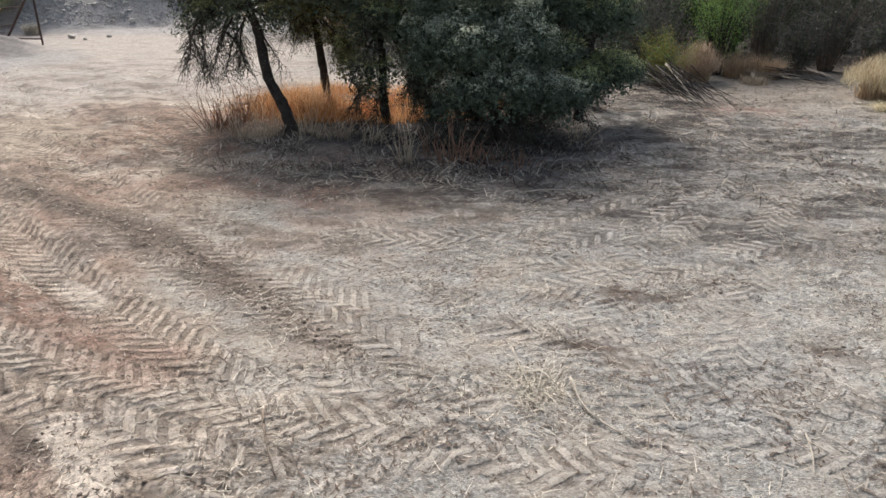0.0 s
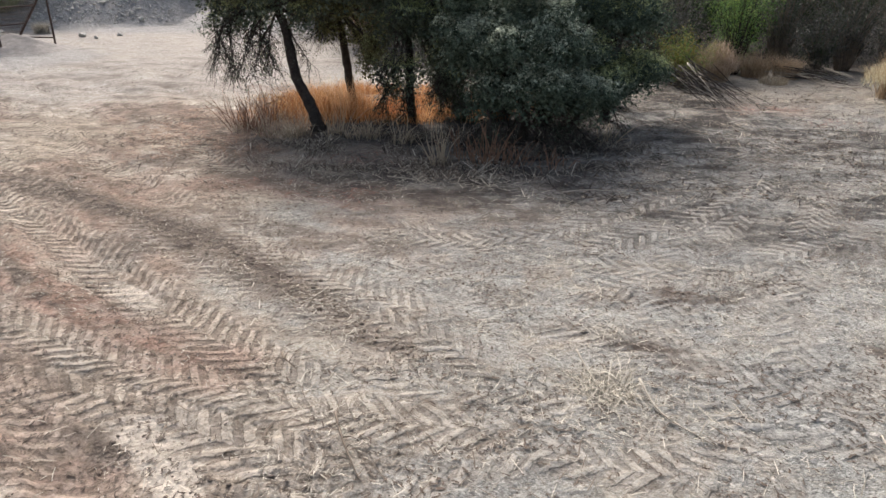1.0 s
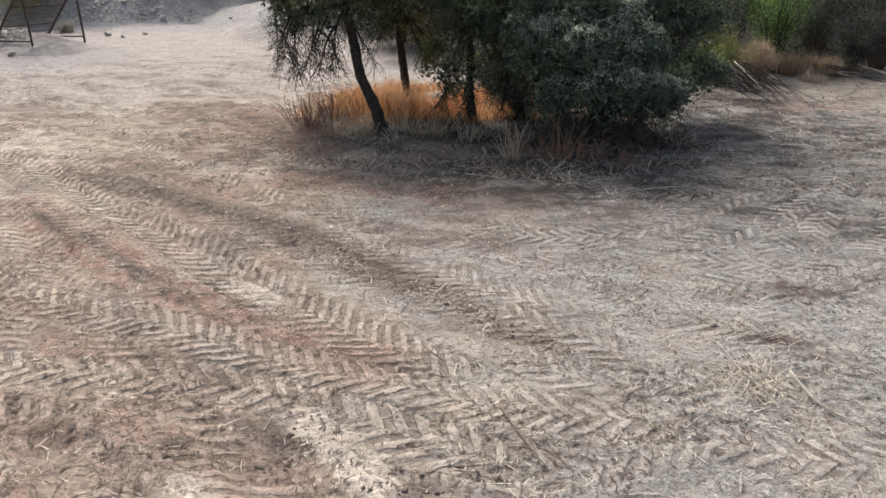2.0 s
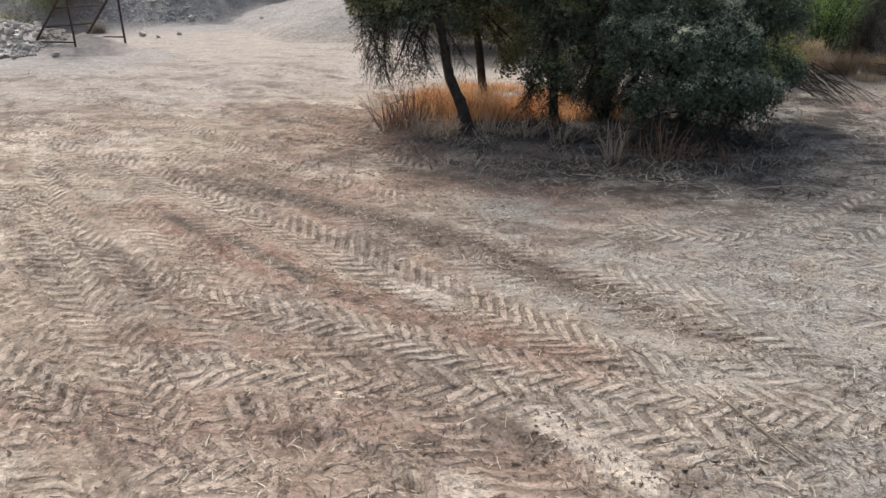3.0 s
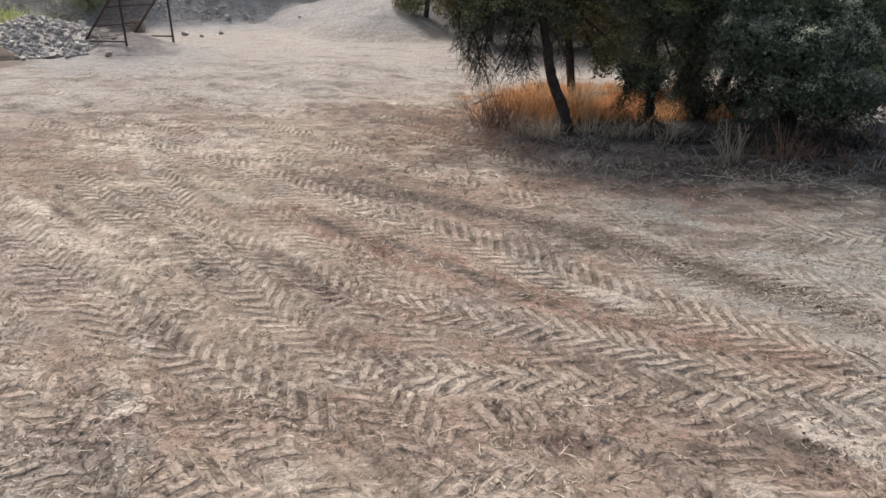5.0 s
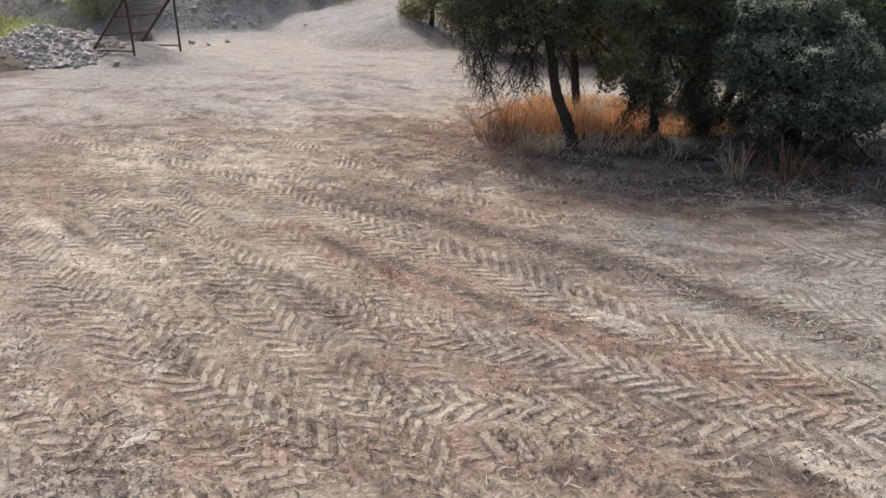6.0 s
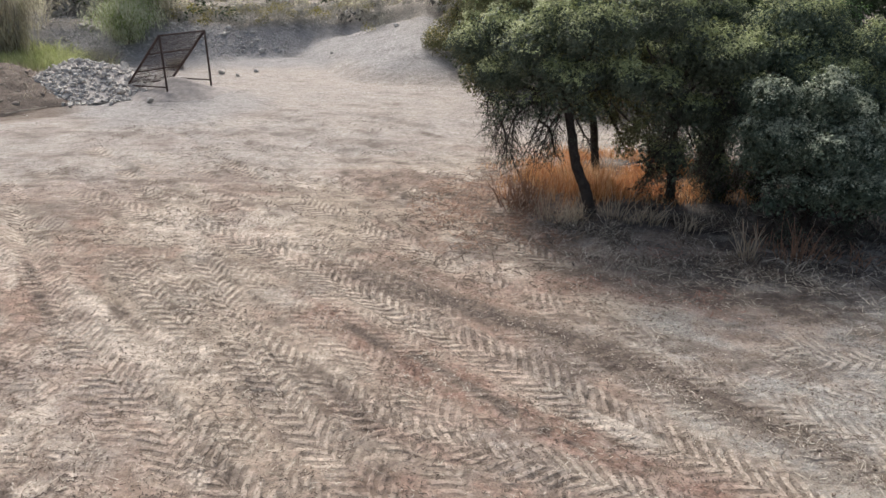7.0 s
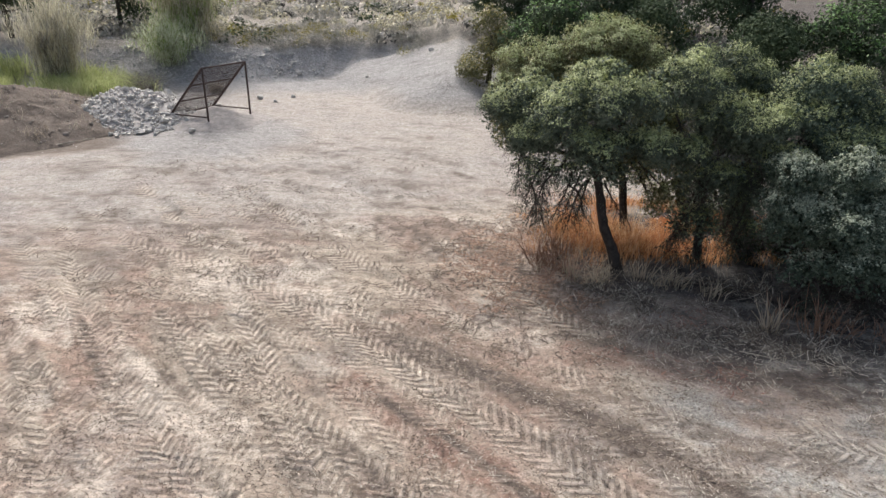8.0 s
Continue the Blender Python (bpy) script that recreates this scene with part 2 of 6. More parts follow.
    tri = mathn(nt, "MULTIPLY", mathn(nt, "ABSOLUTE", mathn(nt, "SUBTRACT", mathn(nt, "FRACT", ph), 0.5)), 2.0)
    plate = nt.nodes.new("ShaderNodeMapRange")
    plate.interpolation_type = "SMOOTHSTEP"
    plate.inputs["From Min"].default_value, plate.inputs["From Max"].default_value = 0.45, 0.55
    nt.links.new(mathn(nt, "ADD", tri, mathn(nt, "MULTIPLY", mathn(nt, "SUBTRACT", grain, 0.5), 0.45)), plate.inputs["Value"])
    plate = plate.outputs[0]
    pressed = mathn(nt, "MULTIPLY", press, mathn(nt, "ADD", 0.25, mathn(nt, "MULTIPLY", big, 1.3), True), True)
    gap = mathn(nt, "MULTIPLY", mathn(nt, "MULTIPLY", pressed, mathn(nt, "SUBTRACT", 1.0, plate)), mathn(nt, "SUBTRACT", 0.75, mathn(nt, "MULTIPLY", litter, 0.3)))
    c = mix(nt, gap, c, mix(nt, litter, ramp(nt, mixn, [(0.38, (0.11, 0.087, 0.069)), (0.62, (0.29, 0.236, 0.192))]), (0.19, 0.178, 0.162)))
    c = mix(nt, mathn(nt, "MULTIPLY", mathn(nt, "MULTIPLY", pressed, plate), 0.85), c, mix(nt, litter, mix(nt, red, platec, mix(nt, grain, (0.31, 0.236, 0.192), (0.58, 0.463, 0.383))), mix(nt, grain, (0.27, 0.257, 0.236), (0.47, 0.452, 0.42))))
    mpb = nt.nodes.new("ShaderNodeMapping")
    mpb.inputs["Scale"].default_value = (0.8, 1.9, 1.0)
    mpb.inputs["Rotation"].default_value = (0, 0, 0.3)
    nt.links.new(co, mpb.inputs[0])
    blot = noise_tex(nt, 1.7, 8, 0.72, mpb.outputs[0], 0.4).outputs[0]
    c = mix(nt, mathn(nt, "SUBTRACT", 1.0, mathn(nt, "MULTIPLY", dust, 0.45)), c, ramp(nt, blot, [(0.32, (0.64, 0.62, 0.60)), (0.46, (0.98, 0.975, 0.97)), (0.62, (1.20, 1.20, 1.20))]), "MULTIPLY")
    spk = noise_tex(nt, 20, 6, 0.78, co, 0.8).outputs[0]
    clump = mathn(nt, "ADD", 0.35, mathn(nt, "MULTIPLY", mathn(nt, "SUBTRACT", noise_tex(nt, 2.6, 4, 0.6, co).outputs[0], 0.36, True), 3.2), True)
    c = mix(nt, clump, c, ramp(nt, spk, [(0.35, (0.34, 0.33, 0.32)), (0.43, (0.90, 0.90, 0.90)), (0.58, (1.16, 1.16, 1.16))]), "MULTIPLY")
    warp = nt.nodes.new("ShaderNodeVectorMath")
    warp.operation = "MULTIPLY_ADD"
    nt.links.new(noise_tex(nt, 6, 4, 0.6, co).outputs["Color"], warp.inputs[0])
    warp.inputs[1].default_value = (0.14, 0.14, 0.0)
    nt.links.new(co, warp.inputs[2])
    cell = node(nt, "ShaderNodeTexVoronoi", Scale=4.6)
    cell.feature = "DISTANCE_TO_EDGE"
    nt.links.new(warp.outputs[0], cell.inputs["Vector"])
    crust = nt.nodes.new("ShaderNodeMapRange")
    crust.inputs["From Min"].default_value, crust.inputs["From Max"].default_value = 0.0, 0.055
    nt.links.new(cell.outputs["Distance"], crust.inputs["Value"])
    crust = crust.outputs[0]
    where = mathn(nt, "MULTIPLY", mathn(nt, "SUBTRACT", noise_tex(nt, 1.1, 4, 0.6, co).outputs[0], 0.47, True), 6.0, True)
    where = mathn(nt, "MULTIPLY", where, mathn(nt, "SUBTRACT", 1.0, mathn(nt, "MULTIPLY", litter, 0.4)))
    c = mix(nt, mathn(nt, "MULTIPLY", where, mathn(nt, "MULTIPLY", mathn(nt, "SUBTRACT", 1.0, crust), 0.65)), c, (0.10, 0.082, 0.068))
    nt.links.new(c, b.inputs["Base Color"])
    h = mathn(nt, "ADD", mathn(nt, "MULTIPLY", mid, 0.9), mathn(nt, "ADD", mathn(nt, "MULTIPLY", spk, 0.6), mathn(nt, "MULTIPLY", fibre, 0.25)))
    h = mathn(nt, "ADD", h, mathn(nt, "MULTIPLY", mathn(nt, "MULTIPLY", pressed, plate), 0.55))
    h = mathn(nt, "ADD", h, mathn(nt, "MULTIPLY", mathn(nt, "MULTIPLY", crust, where), 0.35))
    bump(nt, b, h, 1.0, 0.05)
    return m


SOIL = soil_material()
BARK = simple("oak_bark", (0.022, 0.018, 0.016), (0.085, 0.072, 0.062), 9, 0.95, 30, 0.02)
CHIP = simple("dark_chip", (0.05, 0.038, 0.031), (0.17, 0.132, 0.105), 12, 0.95)
TWIG = simple("dry_twig", (0.11, 0.085, 0.065), (0.26, 0.21, 0.165), 12, 0.9)
PALE_WOOD = simple("bleached_stick", (0.28, 0.25, 0.21), (0.52, 0.47, 0.39), 14, 0.85)
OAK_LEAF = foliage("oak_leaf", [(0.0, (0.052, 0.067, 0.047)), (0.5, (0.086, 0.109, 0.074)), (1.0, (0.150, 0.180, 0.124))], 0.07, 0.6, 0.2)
# lighter copy of the oak leaf: light on the crown tops, painted as colour
OAK_LIT = foliage("oak_lit_leaf", [(0.0, (0.255, 0.295, 0.135)), (0.6, (0.37, 0.415, 0.19)), (1.0, (0.48, 0.52, 0.265))], 0.15, 0.6, 0.2)
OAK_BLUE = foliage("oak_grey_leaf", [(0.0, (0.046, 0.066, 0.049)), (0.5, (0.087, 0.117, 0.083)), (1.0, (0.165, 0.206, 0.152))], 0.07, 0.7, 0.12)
# lighter copy of the grey leaf, for light painted on the bush's upper side
OAK_BLUE_LIT = foliage("oak_grey_lit_leaf", [(0.0, (0.17, 0.20, 0.145)), (0.6, (0.33, 0.37, 0.275)), (1.0, (0.46, 0.50, 0.385))], 0.1, 0.7, 0.12)
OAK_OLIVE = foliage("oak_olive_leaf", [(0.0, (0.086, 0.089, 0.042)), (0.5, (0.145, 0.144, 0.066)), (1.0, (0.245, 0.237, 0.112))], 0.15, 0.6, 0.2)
STRAW = foliage("straw", [(0.0, (0.22, 0.195, 0.155)), (0.5, (0.44, 0.40, 0.33)), (1.0, (0.70, 0.65, 0.55))], 0.15, 0.7)
GOLD = foliage("golden_grass", [(0.0, (0.20, 0.09, 0.042)), (0.4, (0.45, 0.225, 0.095)), (0.8, (0.65, 0.375, 0.175)), (1.0, (0.77, 0.55, 0.32))], 0.5, 0.7, patch=0.5, patch_colour=(0.50, 0.20, 0.075))
PALE_GOLD = foliage("pale_golden_grass", [(0.0, (0.26, 0.145, 0.075)), (0.5, (0.52, 0.33, 0.18)), (1.0, (0.70, 0.53, 0.35))], 0.45, 0.7)
HAY = foliage("pale_hay_grass", [(0.0, (0.40, 0.34, 0.21)), (0.5, (0.62, 0.56, 0.38)), (1.0, (0.78, 0.73, 0.55))], 0.35, 0.7)
TAN = foliage("tan_grass", [(0.0, (0.24, 0.17, 0.11)), (0.5, (0.44, 0.33, 0.22)), (1.0, (0.62, 0.50, 0.36))], 0.35, 0.7)
PINKTAN = foliage("pinkish_tan_grass", [(0.0, (0.36, 0.26, 0.18)), (0.5, (0.56, 0.43, 0.32)), (1.0, (0.70, 0.57, 0.45))], 0.35, 0.7)
CHIPGRASS = foliage("dead_dark_grass", [(0.0, (0.04, 0.032, 0.026)), (0.6, (0.10, 0.08, 0.064)), (1.0, (0.21, 0.165, 0.13))], 0.1, 0.8)
REDLEAF = foliage("red_dead_leaf", [(0.0, (0.14, 0.065, 0.05)), (0.6, (0.29, 0.145, 0.11)), (1.0, (0.42, 0.25, 0.19))], 0.1, 0.8)
RUST = foliage("rusty_stalk", [(0.0, (0.15, 0.085, 0.06)), (0.6, (0.31, 0.185, 0.125)), (1.0, (0.46, 0.33, 0.235))], 0.25, 0.7)
STALK = foliage("cut_stalk", [(0.0, (0.28, 0.22, 0.155)), (0.6, (0.48, 0.40, 0.295)), (1.0, (0.62, 0.55, 0.42))], 0.15, 0.7)
STONE = simple("grey_stone", (0.30, 0.28, 0.255), (0.66, 0.63, 0.58), 5, 0.9, 25, 0.02)
RUBBLE = simple("bank_rubble", (0.26, 0.24, 0.22), (0.52, 0.49, 0.455), 3, 0.95, 16, 0.03)
GRAVEL = simple("sieved_gravel", (0.20, 0.18, 0.165), (0.42, 0.385, 0.355), 6, 0.95, 60, 0.02)
EARTH = simple("brown_earth", (0.060, 0.048, 0.039), (0.20, 0.163, 0.133), 3.0, 0.95, 12, 0.09)
RUST_IRON = simple("rusty_iron", (0.035, 0.024, 0.021), (0.095, 0.062, 0.052), 12, 0.75, 40, 0.004, 0.3)


# ---- ground ----
def softmin(a, b, k=0.16):
    return 0.5 * (a + b - np.sqrt((a - b) ** 2 + k * k))


def ridge_height(x, y):
    """The embankment that carries the pale track uphill: a broad sloping top, with a steep end towards the yard."""
    away = np.clip(y - 28.2, -6, 5) - 2.5 * np.clip(y - 33.2, 0, 8)
    ramp_top = 1.0 + 0.27 * (np.minimum(x, -7.1) + 7.37) + 0.15 * away
    end = 0.36 * (y - 25.2 + 0.1 * (x + 7.6))
    side = 1.12 - 0.45 * (x + 7.37) + 0.12 * away
    return softmin(softmin(ramp_top, end), side)


def far_height(x, y):
    foot = np.interp(x, [-60, -24, -16.4, -14.2, -12.6, -11.0, -8, -5, 3, 14, 60], [26, 28.4, 30.1, 31.0, 32.2, 32.6, 32.4, 31, 24, 25, 26])
    foot = foot + 0.8 * (fbm(x, y, 2.5, 5) - 0.5)
    d = y - foot
    crest = 1.25 + 0.35 * fbm(x, y * 0 + 3, 3.0, 8) + 0.85 * np.exp(-(((x + 6.5) / 3.2) ** 2))
    bank = crest * sstep(0, 3.0, d) * (0.85 + 0.3 * fbm(x, y, 1.1, 11))
    hill = 0.028 * np.clip(d - 3, 0, 60) + 0.11 * np.clip(d - 45, 0, 140) + 0.5 * sstep(2, 12, d) * (fbm(x, y, 6, 12) - 0.5)
    z = bank + hill
    r = ridge_height(x, y)
    return np.where(y > 22, 0.5 * (z + np.maximum(r, 0) + np.sqrt((z - np.maximum(r, 0)) ** 2 + 0.12 * sstep(0, 0.5, r))) + 0.12 * (fbm(x, y, 1.4, 13) - 0.5) * sstep(0, 0.4, r), z)


def low_height(x, y):
    """Ground without its ruts."""
    z = 0.07 * (fbm(x, y, 3.2, 1) - 0.5) + 0.035 * (fbm(x, y, 0.5, 2) - 0.5)
    e = ((x - 0.0) / 4.2) ** 2 + ((y - 13.2) / 3.6) ** 2
    z = z + 0.14 * np.exp(-e * 1.3)
    return z + far_height(x, y)


def zat(x, y):
    return float(low_height(np.array([x]), np.array([y]))[0])


def steps(*spans):
    out = [np.array([spans[0][0]])]
    for a, b, d in spans:
        k = max(1, int(round((b - a) / d)))
        out.append(np.linspace(a, b, k + 1)[1:])
    return np.concatenate(out)


gx = steps((-420, -120, 60), (-120, -40, 8), (-40, -22, 0.6), (-22, -13.2, 0.14), (-13.2, 6.2, 0.030), (6.2, 9, 0.09), (9, 12, 0.15), (12, 30, 0.8), (30, 120, 9), (120, 420, 60))
gy = steps((-300, -40, 40), (-40, -4, 4), (-4, 2.4, 0.4), (2.4, 6.6, 0.023), (6.6, 10.6, 0.036), (10.6, 16, 0.075), (16, 24, 0.16), (24, 40, 0.3), (40, 60, 0.8), (60, 140, 6), (140, 620, 60))
GX, GY = np.meshgrid(gx, gy)
shape = GX.shape
X, Y = GX.ravel(), GY.ravel()
Z = low_height(X, Y)
near = (X > -14) & (X < 9) & (Y > 2) & (Y < 20)
crumb = 0.35 + 0.65 * sstep(0.35, 0.65, fbm(X[near], Y[near], 0.8, 20, 2))
ROUGH = np.zeros(len(X))
ROUGH[near] = crumb * (0.034 * (fbm(X[near], Y[near] * 1.3, 0.2, 21, 3) - 0.5) - 0.03 * np.abs(vnoise(X[near], Y[near] * 1.2, 0.13, 25) - 0.5) + 0.02 * (vnoise(X[near], Y[near], 0.065, 26) - 0.5))
Z += ROUGH
WAY_U, WAY_V = 0.66 * X - 0.75 * Y, 0.75 * X + 0.66 * Y
run_side = 1 - sstep(-2.6, -0.6, X - np.interp(Y, [2, 4.5, 6.4, 11], [0.6, 0.0, -1.5, -2.4]))
Z += near * run_side * (0.075 * (fbm(WAY_U * 0.22, WAY_V, 0.42, 22, 3) - 0.5) - 0.05 * sstep(0.62, 0.78, vnoise(WAY_U * 0.16, WAY_V, 0.34, 24)))
PALE, RED, DARKB = np.zeros(len(X)), np.zeros(len(X)), np.zeros(len(X))
PHASE, ACROSS, PRESS, TURN = np.zeros(len(X)), np.zeros(len(X)), np.zeros(len(X)), np.ones(len(X))


def along(pts, reach):
    """For the ground's points near a line: which they are, how far along it, and how far to its side."""
    line = smooth_line(pts, 0.12)
    lo, hi = line.min(0) - reach, line.max(0) + reach
    sel = np.where((X > lo[0]) & (X < hi[0]) & (Y > lo[1]) & (Y < hi[1]))[0]
    px, py = X[sel], Y[sel]
    best, s_best, d_best, run = np.full(len(sel), 1e9), np.zeros(len(sel)), np.zeros(len(sel)), 0.0
    for a, b in zip(line[:-1], line[1:]):
        ab = b - a
        ln = np.hypot(*ab)
        ux, uy = ab / ln
        s = np.clip((px - a[0]) * ux + (py - a[1]) * uy, 0, ln)
        dx, dy = px - a[0] - s * ux, py - a[1] - s * uy
        dist = np.hypot(dx, dy)
        win = dist < best
        best[win] = dist[win]
        s_best[win] = run + s[win]
        d_best[win] = (ux * (py - a[1]) - uy * (px - a[0]))[win]
        run += ln
    keep = best < reach
    return sel[keep], s_best[keep], d_best[keep], best[keep], run


def tyre_track(pts, width=0.46, pitch=0.19, depth=1.0, seed=1, fresh=0.15):
    """Presses a lugged tyre's chevrons into the soil; they point the way that runs towards +x."""
    sel, s, d, dist, run = along(pts, width * 0.5 + 0.22)
    x, y = X[sel], Y[sel]
    turn = 1 if pts[-1][0] > pts[0][0] else -1
    half = width * 0.5
    inside = 1 - sstep(half - 0.05, half + 0.02, dist)
    ends = sstep(0, 0.4, s) * (1 - sstep(run - 0.4, run, s))
    worn = (fresh + (1.05 - fresh) * sstep(0.40, 0.62, fbm(x, y, 0.55, 30 + seed, 4))) * ends
    wob = 0.07 * (vnoise(x, y, 0.45, 40 + seed) - 0.5) + 0.02 * (vnoise(x, y, 0.12, 45 + seed) - 0.5)
    ph = (s + wob + turn * np.abs(d) * 0.95) / pitch + np.where(turn * d > 0, 0.5, 0.0)
    tri = np.abs((ph % 1.0) - 0.5) * 2
    lug = sstep(0.42, 0.56, tri)
    each = 0.55 + 0.7 * vnoise(np.floor(ph) * 3.7, np.sign(d) * 5.0 + seed, 1.0, 50 + seed)
    flat = np.clip(worn * inside, 0, 1) * 0.6
    Z[sel] -= flat * ROUGH[sel]
    ROUGH[sel] *= 1 - flat
    Z[sel] += depth * worn * inside * (-0.008 + 0.014 * lug * each * (0.7 + 0.6 * vnoise(x, y, 0.09, 50 + seed)))
    berm = np.exp(-(((dist - half - 0.05) / 0.06) ** 2)) * ends
    Z[sel] += depth * 0.018 * berm * fbm(x, y, 0.25, 60 + seed, 2)
    lead = inside * worn >= PRESS[sel] * 0.8
    PHASE[sel[lead]] = ((s + wob) / pitch)[lead]
    ACROSS[sel[lead]] = (d * 0.95 / pitch)[lead]
    TURN[sel[lead]] = turn
    PRESS[sel[lead]] = (worn * inside * min(1.0, 0.4 + 0.6 * depth))[lead]
    PALE[sel] = np.maximum(PALE[sel] * (1 - 0.4 * inside), 0.35 * worn * inside * min(1.0, depth))


def soil_band(target, pts, width, amount, seed):
    sel, s, d, dist, run = along(pts, width)
    f = (1 - sstep(width * 0.35, width, dist + width * 0.6 * (fbm(X[sel], Y[sel], 0.6, seed) - 0.5))) * sstep(0, min(0.5, run * 0.3), s) * (1 - sstep(run - min(0.5, run * 0.3), run, s))
    target[sel] = np.maximum(target[sel], f * amount)


# older, half worn passes of the same wheels, side by side
wheels = np.random.default_rng(77)
sweep = np.array([(-14.5, 14.2), (-11.6, 11.2), (-9.4, 9.0), (-7.6, 7.1), (-6.0, 5.6), (-4.6, 4.5), (-3.2, 3.5), (-2.2, 2.7)])
for i, off in enumerate(np.arange(-3.6, 3.4, 0.62)):
    lead = sweep + np.array([0.66, 0.75]) * (off + wheels.uniform(-0.12, 0.12)) + wheels.normal(0, 0.12, (len(sweep), 2)) + np.linspace(-0.6, 0.6, len(sweep))[:, None] * wheels.normal(0, 0.35, 2)
    tyre_track([tuple(q) for q in lead], wheels.uniform(0.46, 0.6), wheels.uniform(0.155, 0.18), wheels.uniform(0.4, 0.7), 300 + i, fresh=0.05)
for i, off in enumerate((0.0, 0.9, 1.9, 3.2, 4.3)):
    lead = [(-1.6 + off * 0.2, 6.9 + off), (0.2, 6.1 + off), (1.9, 5.6 + off), (3.8, 5.7 + off), (5.6, 6.3 + off)] if i % 2 else [(0.2 + off * 0.5, 2.7), (0.9 + off * 0.6, 4.2), (1.6 + off * 0.65, 5.8), (2.2 + off * 0.7, 7.4), (3.4 + off * 0.6, 9.2)]
    tyre_track(lead, 0.46, 0.165, 0.6, 330 + i, fresh=0.1)
# tracks that sweep past the thicket and out to the open yard
tyre_track([(-13.2, 12.9), (-10.6, 11.6), (-8.27, 10.2), (-6.8, 8.95), (-5.65, 7.95), (-4.64, 7.12), (-3.81, 6.32), (-2.92, 5.5), (-2.0, 4.75), (-1.2, 4.2)], 0.62, 0.17, 1.1, 1, fresh=0.9)
tyre_track([(-9.9, 9.4), (-8.2, 7.8), (-6.75, 6.5), (-5.95, 5.85), (-5.0, 5.45), (-3.97, 5.1), (-3.1, 4.66), (-2.1, 4.3), (-0.8, 3.98), (0.6, 3.9)], 0.54, 0.17, 1.0, 2, fresh=0.75)
tyre_track([(-6.2, 4.62), (-5.43, 4.5), (-4.85, 4.42), (-3.89, 4.37), (-3.14, 4.24), (-2.51, 4.0), (-1.6, 3.6), (-0.6, 3.3)], 0.5, 0.2, 1.25, 3, fresh=0.75)
tyre_track([(-8.3, 7.75), (-7.4, 6.5), (-6.66, 5.59), (-6.13, 4.97), (-5.78, 4.45), (-5.43, 3.94), (-5.0, 3.3)], 0.54, 0.17, 1.0, 4, fresh=0.75)
tyre_track([(-9.41, 6.92), (-8.4, 5.93), (-7.43, 4.96), (-6.91, 4.52), (-6.47, 4.21), (-5.7, 3.7)], 0.5, 0.2, 1.2, 5, fresh=0.5)
tyre_track([(-14.2, 12.6), (-12.77, 10.58), (-11.68, 9.2), (-10.49, 7.82), (-9.37, 6.62), (-8.46, 5.77), (-7.6, 4.6)], 0.54, 0.17, 1.05, 6, fresh=0.5)
tyre_track([(-14.6, 16.4), (-12.81, 14.41), (-11.02, 12.21), (-9.65, 10.3), (-8.78, 8.83), (-8.08, 7.4)], 0.5, 0.2, 0.9, 7)
tyre_track([(-12.8, 12.4), (-11.39, 10.66), (-10.11, 9.11), (-9.02, 7.89), (-7.9, 6.9)], 0.48, 0.19, 0.9, 8)
tyre_track([(-9.3, 8.6), (-8.28, 7.79), (-7.36, 7.19), (-6.33, 6.15), (-5.3, 5.0)], 0.46, 0.18, 0.9, 9)
tyre_track([(-9.2, 3.9), (-8.2, 3.6), (-7.0, 3.3), (-5.6, 3.25), (-4.2, 3.5)], 0.48, 0.2, 0.9, 10)
# tracks over the mown ground
tyre_track([(-1.4, 6.35), (-0.49, 6.55), (0.39, 6.78), (1.35, 7.28), (2.46, 8.04), (3.79, 9.43), (4.82, 12.01), (5.77, 15.6)], 0.46, 0.18, 0.95, 11, fresh=0.35)
tyre_track([(-1.9, 5.95), (-1.09, 5.47), (-0.64, 5.18), (-0.32, 4.92), (0.07, 4.44), (0.32, 4.03), (0.5, 3.4)], 0.46, 0.18, 0.95, 12, fresh=0.35)
tyre_track([(-0.6, 5.95), (0.38, 5.97), (1.21, 6.13), (2.06, 6.38), (3.13, 7.03), (4.19, 7.38), (5.17, 7.95)], 0.46, 0.18, 0.95, 13, fresh=0.35)
tyre_track([(0.2, 5.5), (1.09, 5.15), (1.49, 4.81), (2.05, 4.48), (2.71, 4.53), (3.75, 4.9)], 0.46, 0.18, 0.95, 14, fresh=0.35)
tyre_track([(-2.1, 3.95), (-1.74, 3.77), (-1.3, 3.5), (-1.05, 3.1), (-0.9, 2.6)], 0.46, 0.19, 0.95, 15, fresh=0.35)
tyre_track([(-0.9, 3.3), (-0.35, 3.55), (0.17, 3.72), (0.7, 3.55), (1.24, 3.5), (1.9, 3.86), (2.7, 4.1), (3.6, 4.2)], 0.46, 0.18, 0.95, 16, fresh=0.35)
tyre_track([(3.4, 9.9), (2.6, 9.0), (1.91, 8.5), (0.74, 7.6), (-0.35, 7.3), (-1.6, 7.4)], 0.44, 0.18, 0.95, 17, fresh=0.35)
tyre_track([(5.3, 15.2), (4.9, 13.2), (4.55, 11.6), (3.9, 10.2), (3.2, 8.4), (2.4, 7.2)], 0.44, 0.18, 0.95, 18, fresh=0.35)
tyre_track([(6.2, 10.4), (4.73, 9.2), (3.4, 8.1), (2.2, 7.4)], 0.44, 0.18, 0.8, 19)

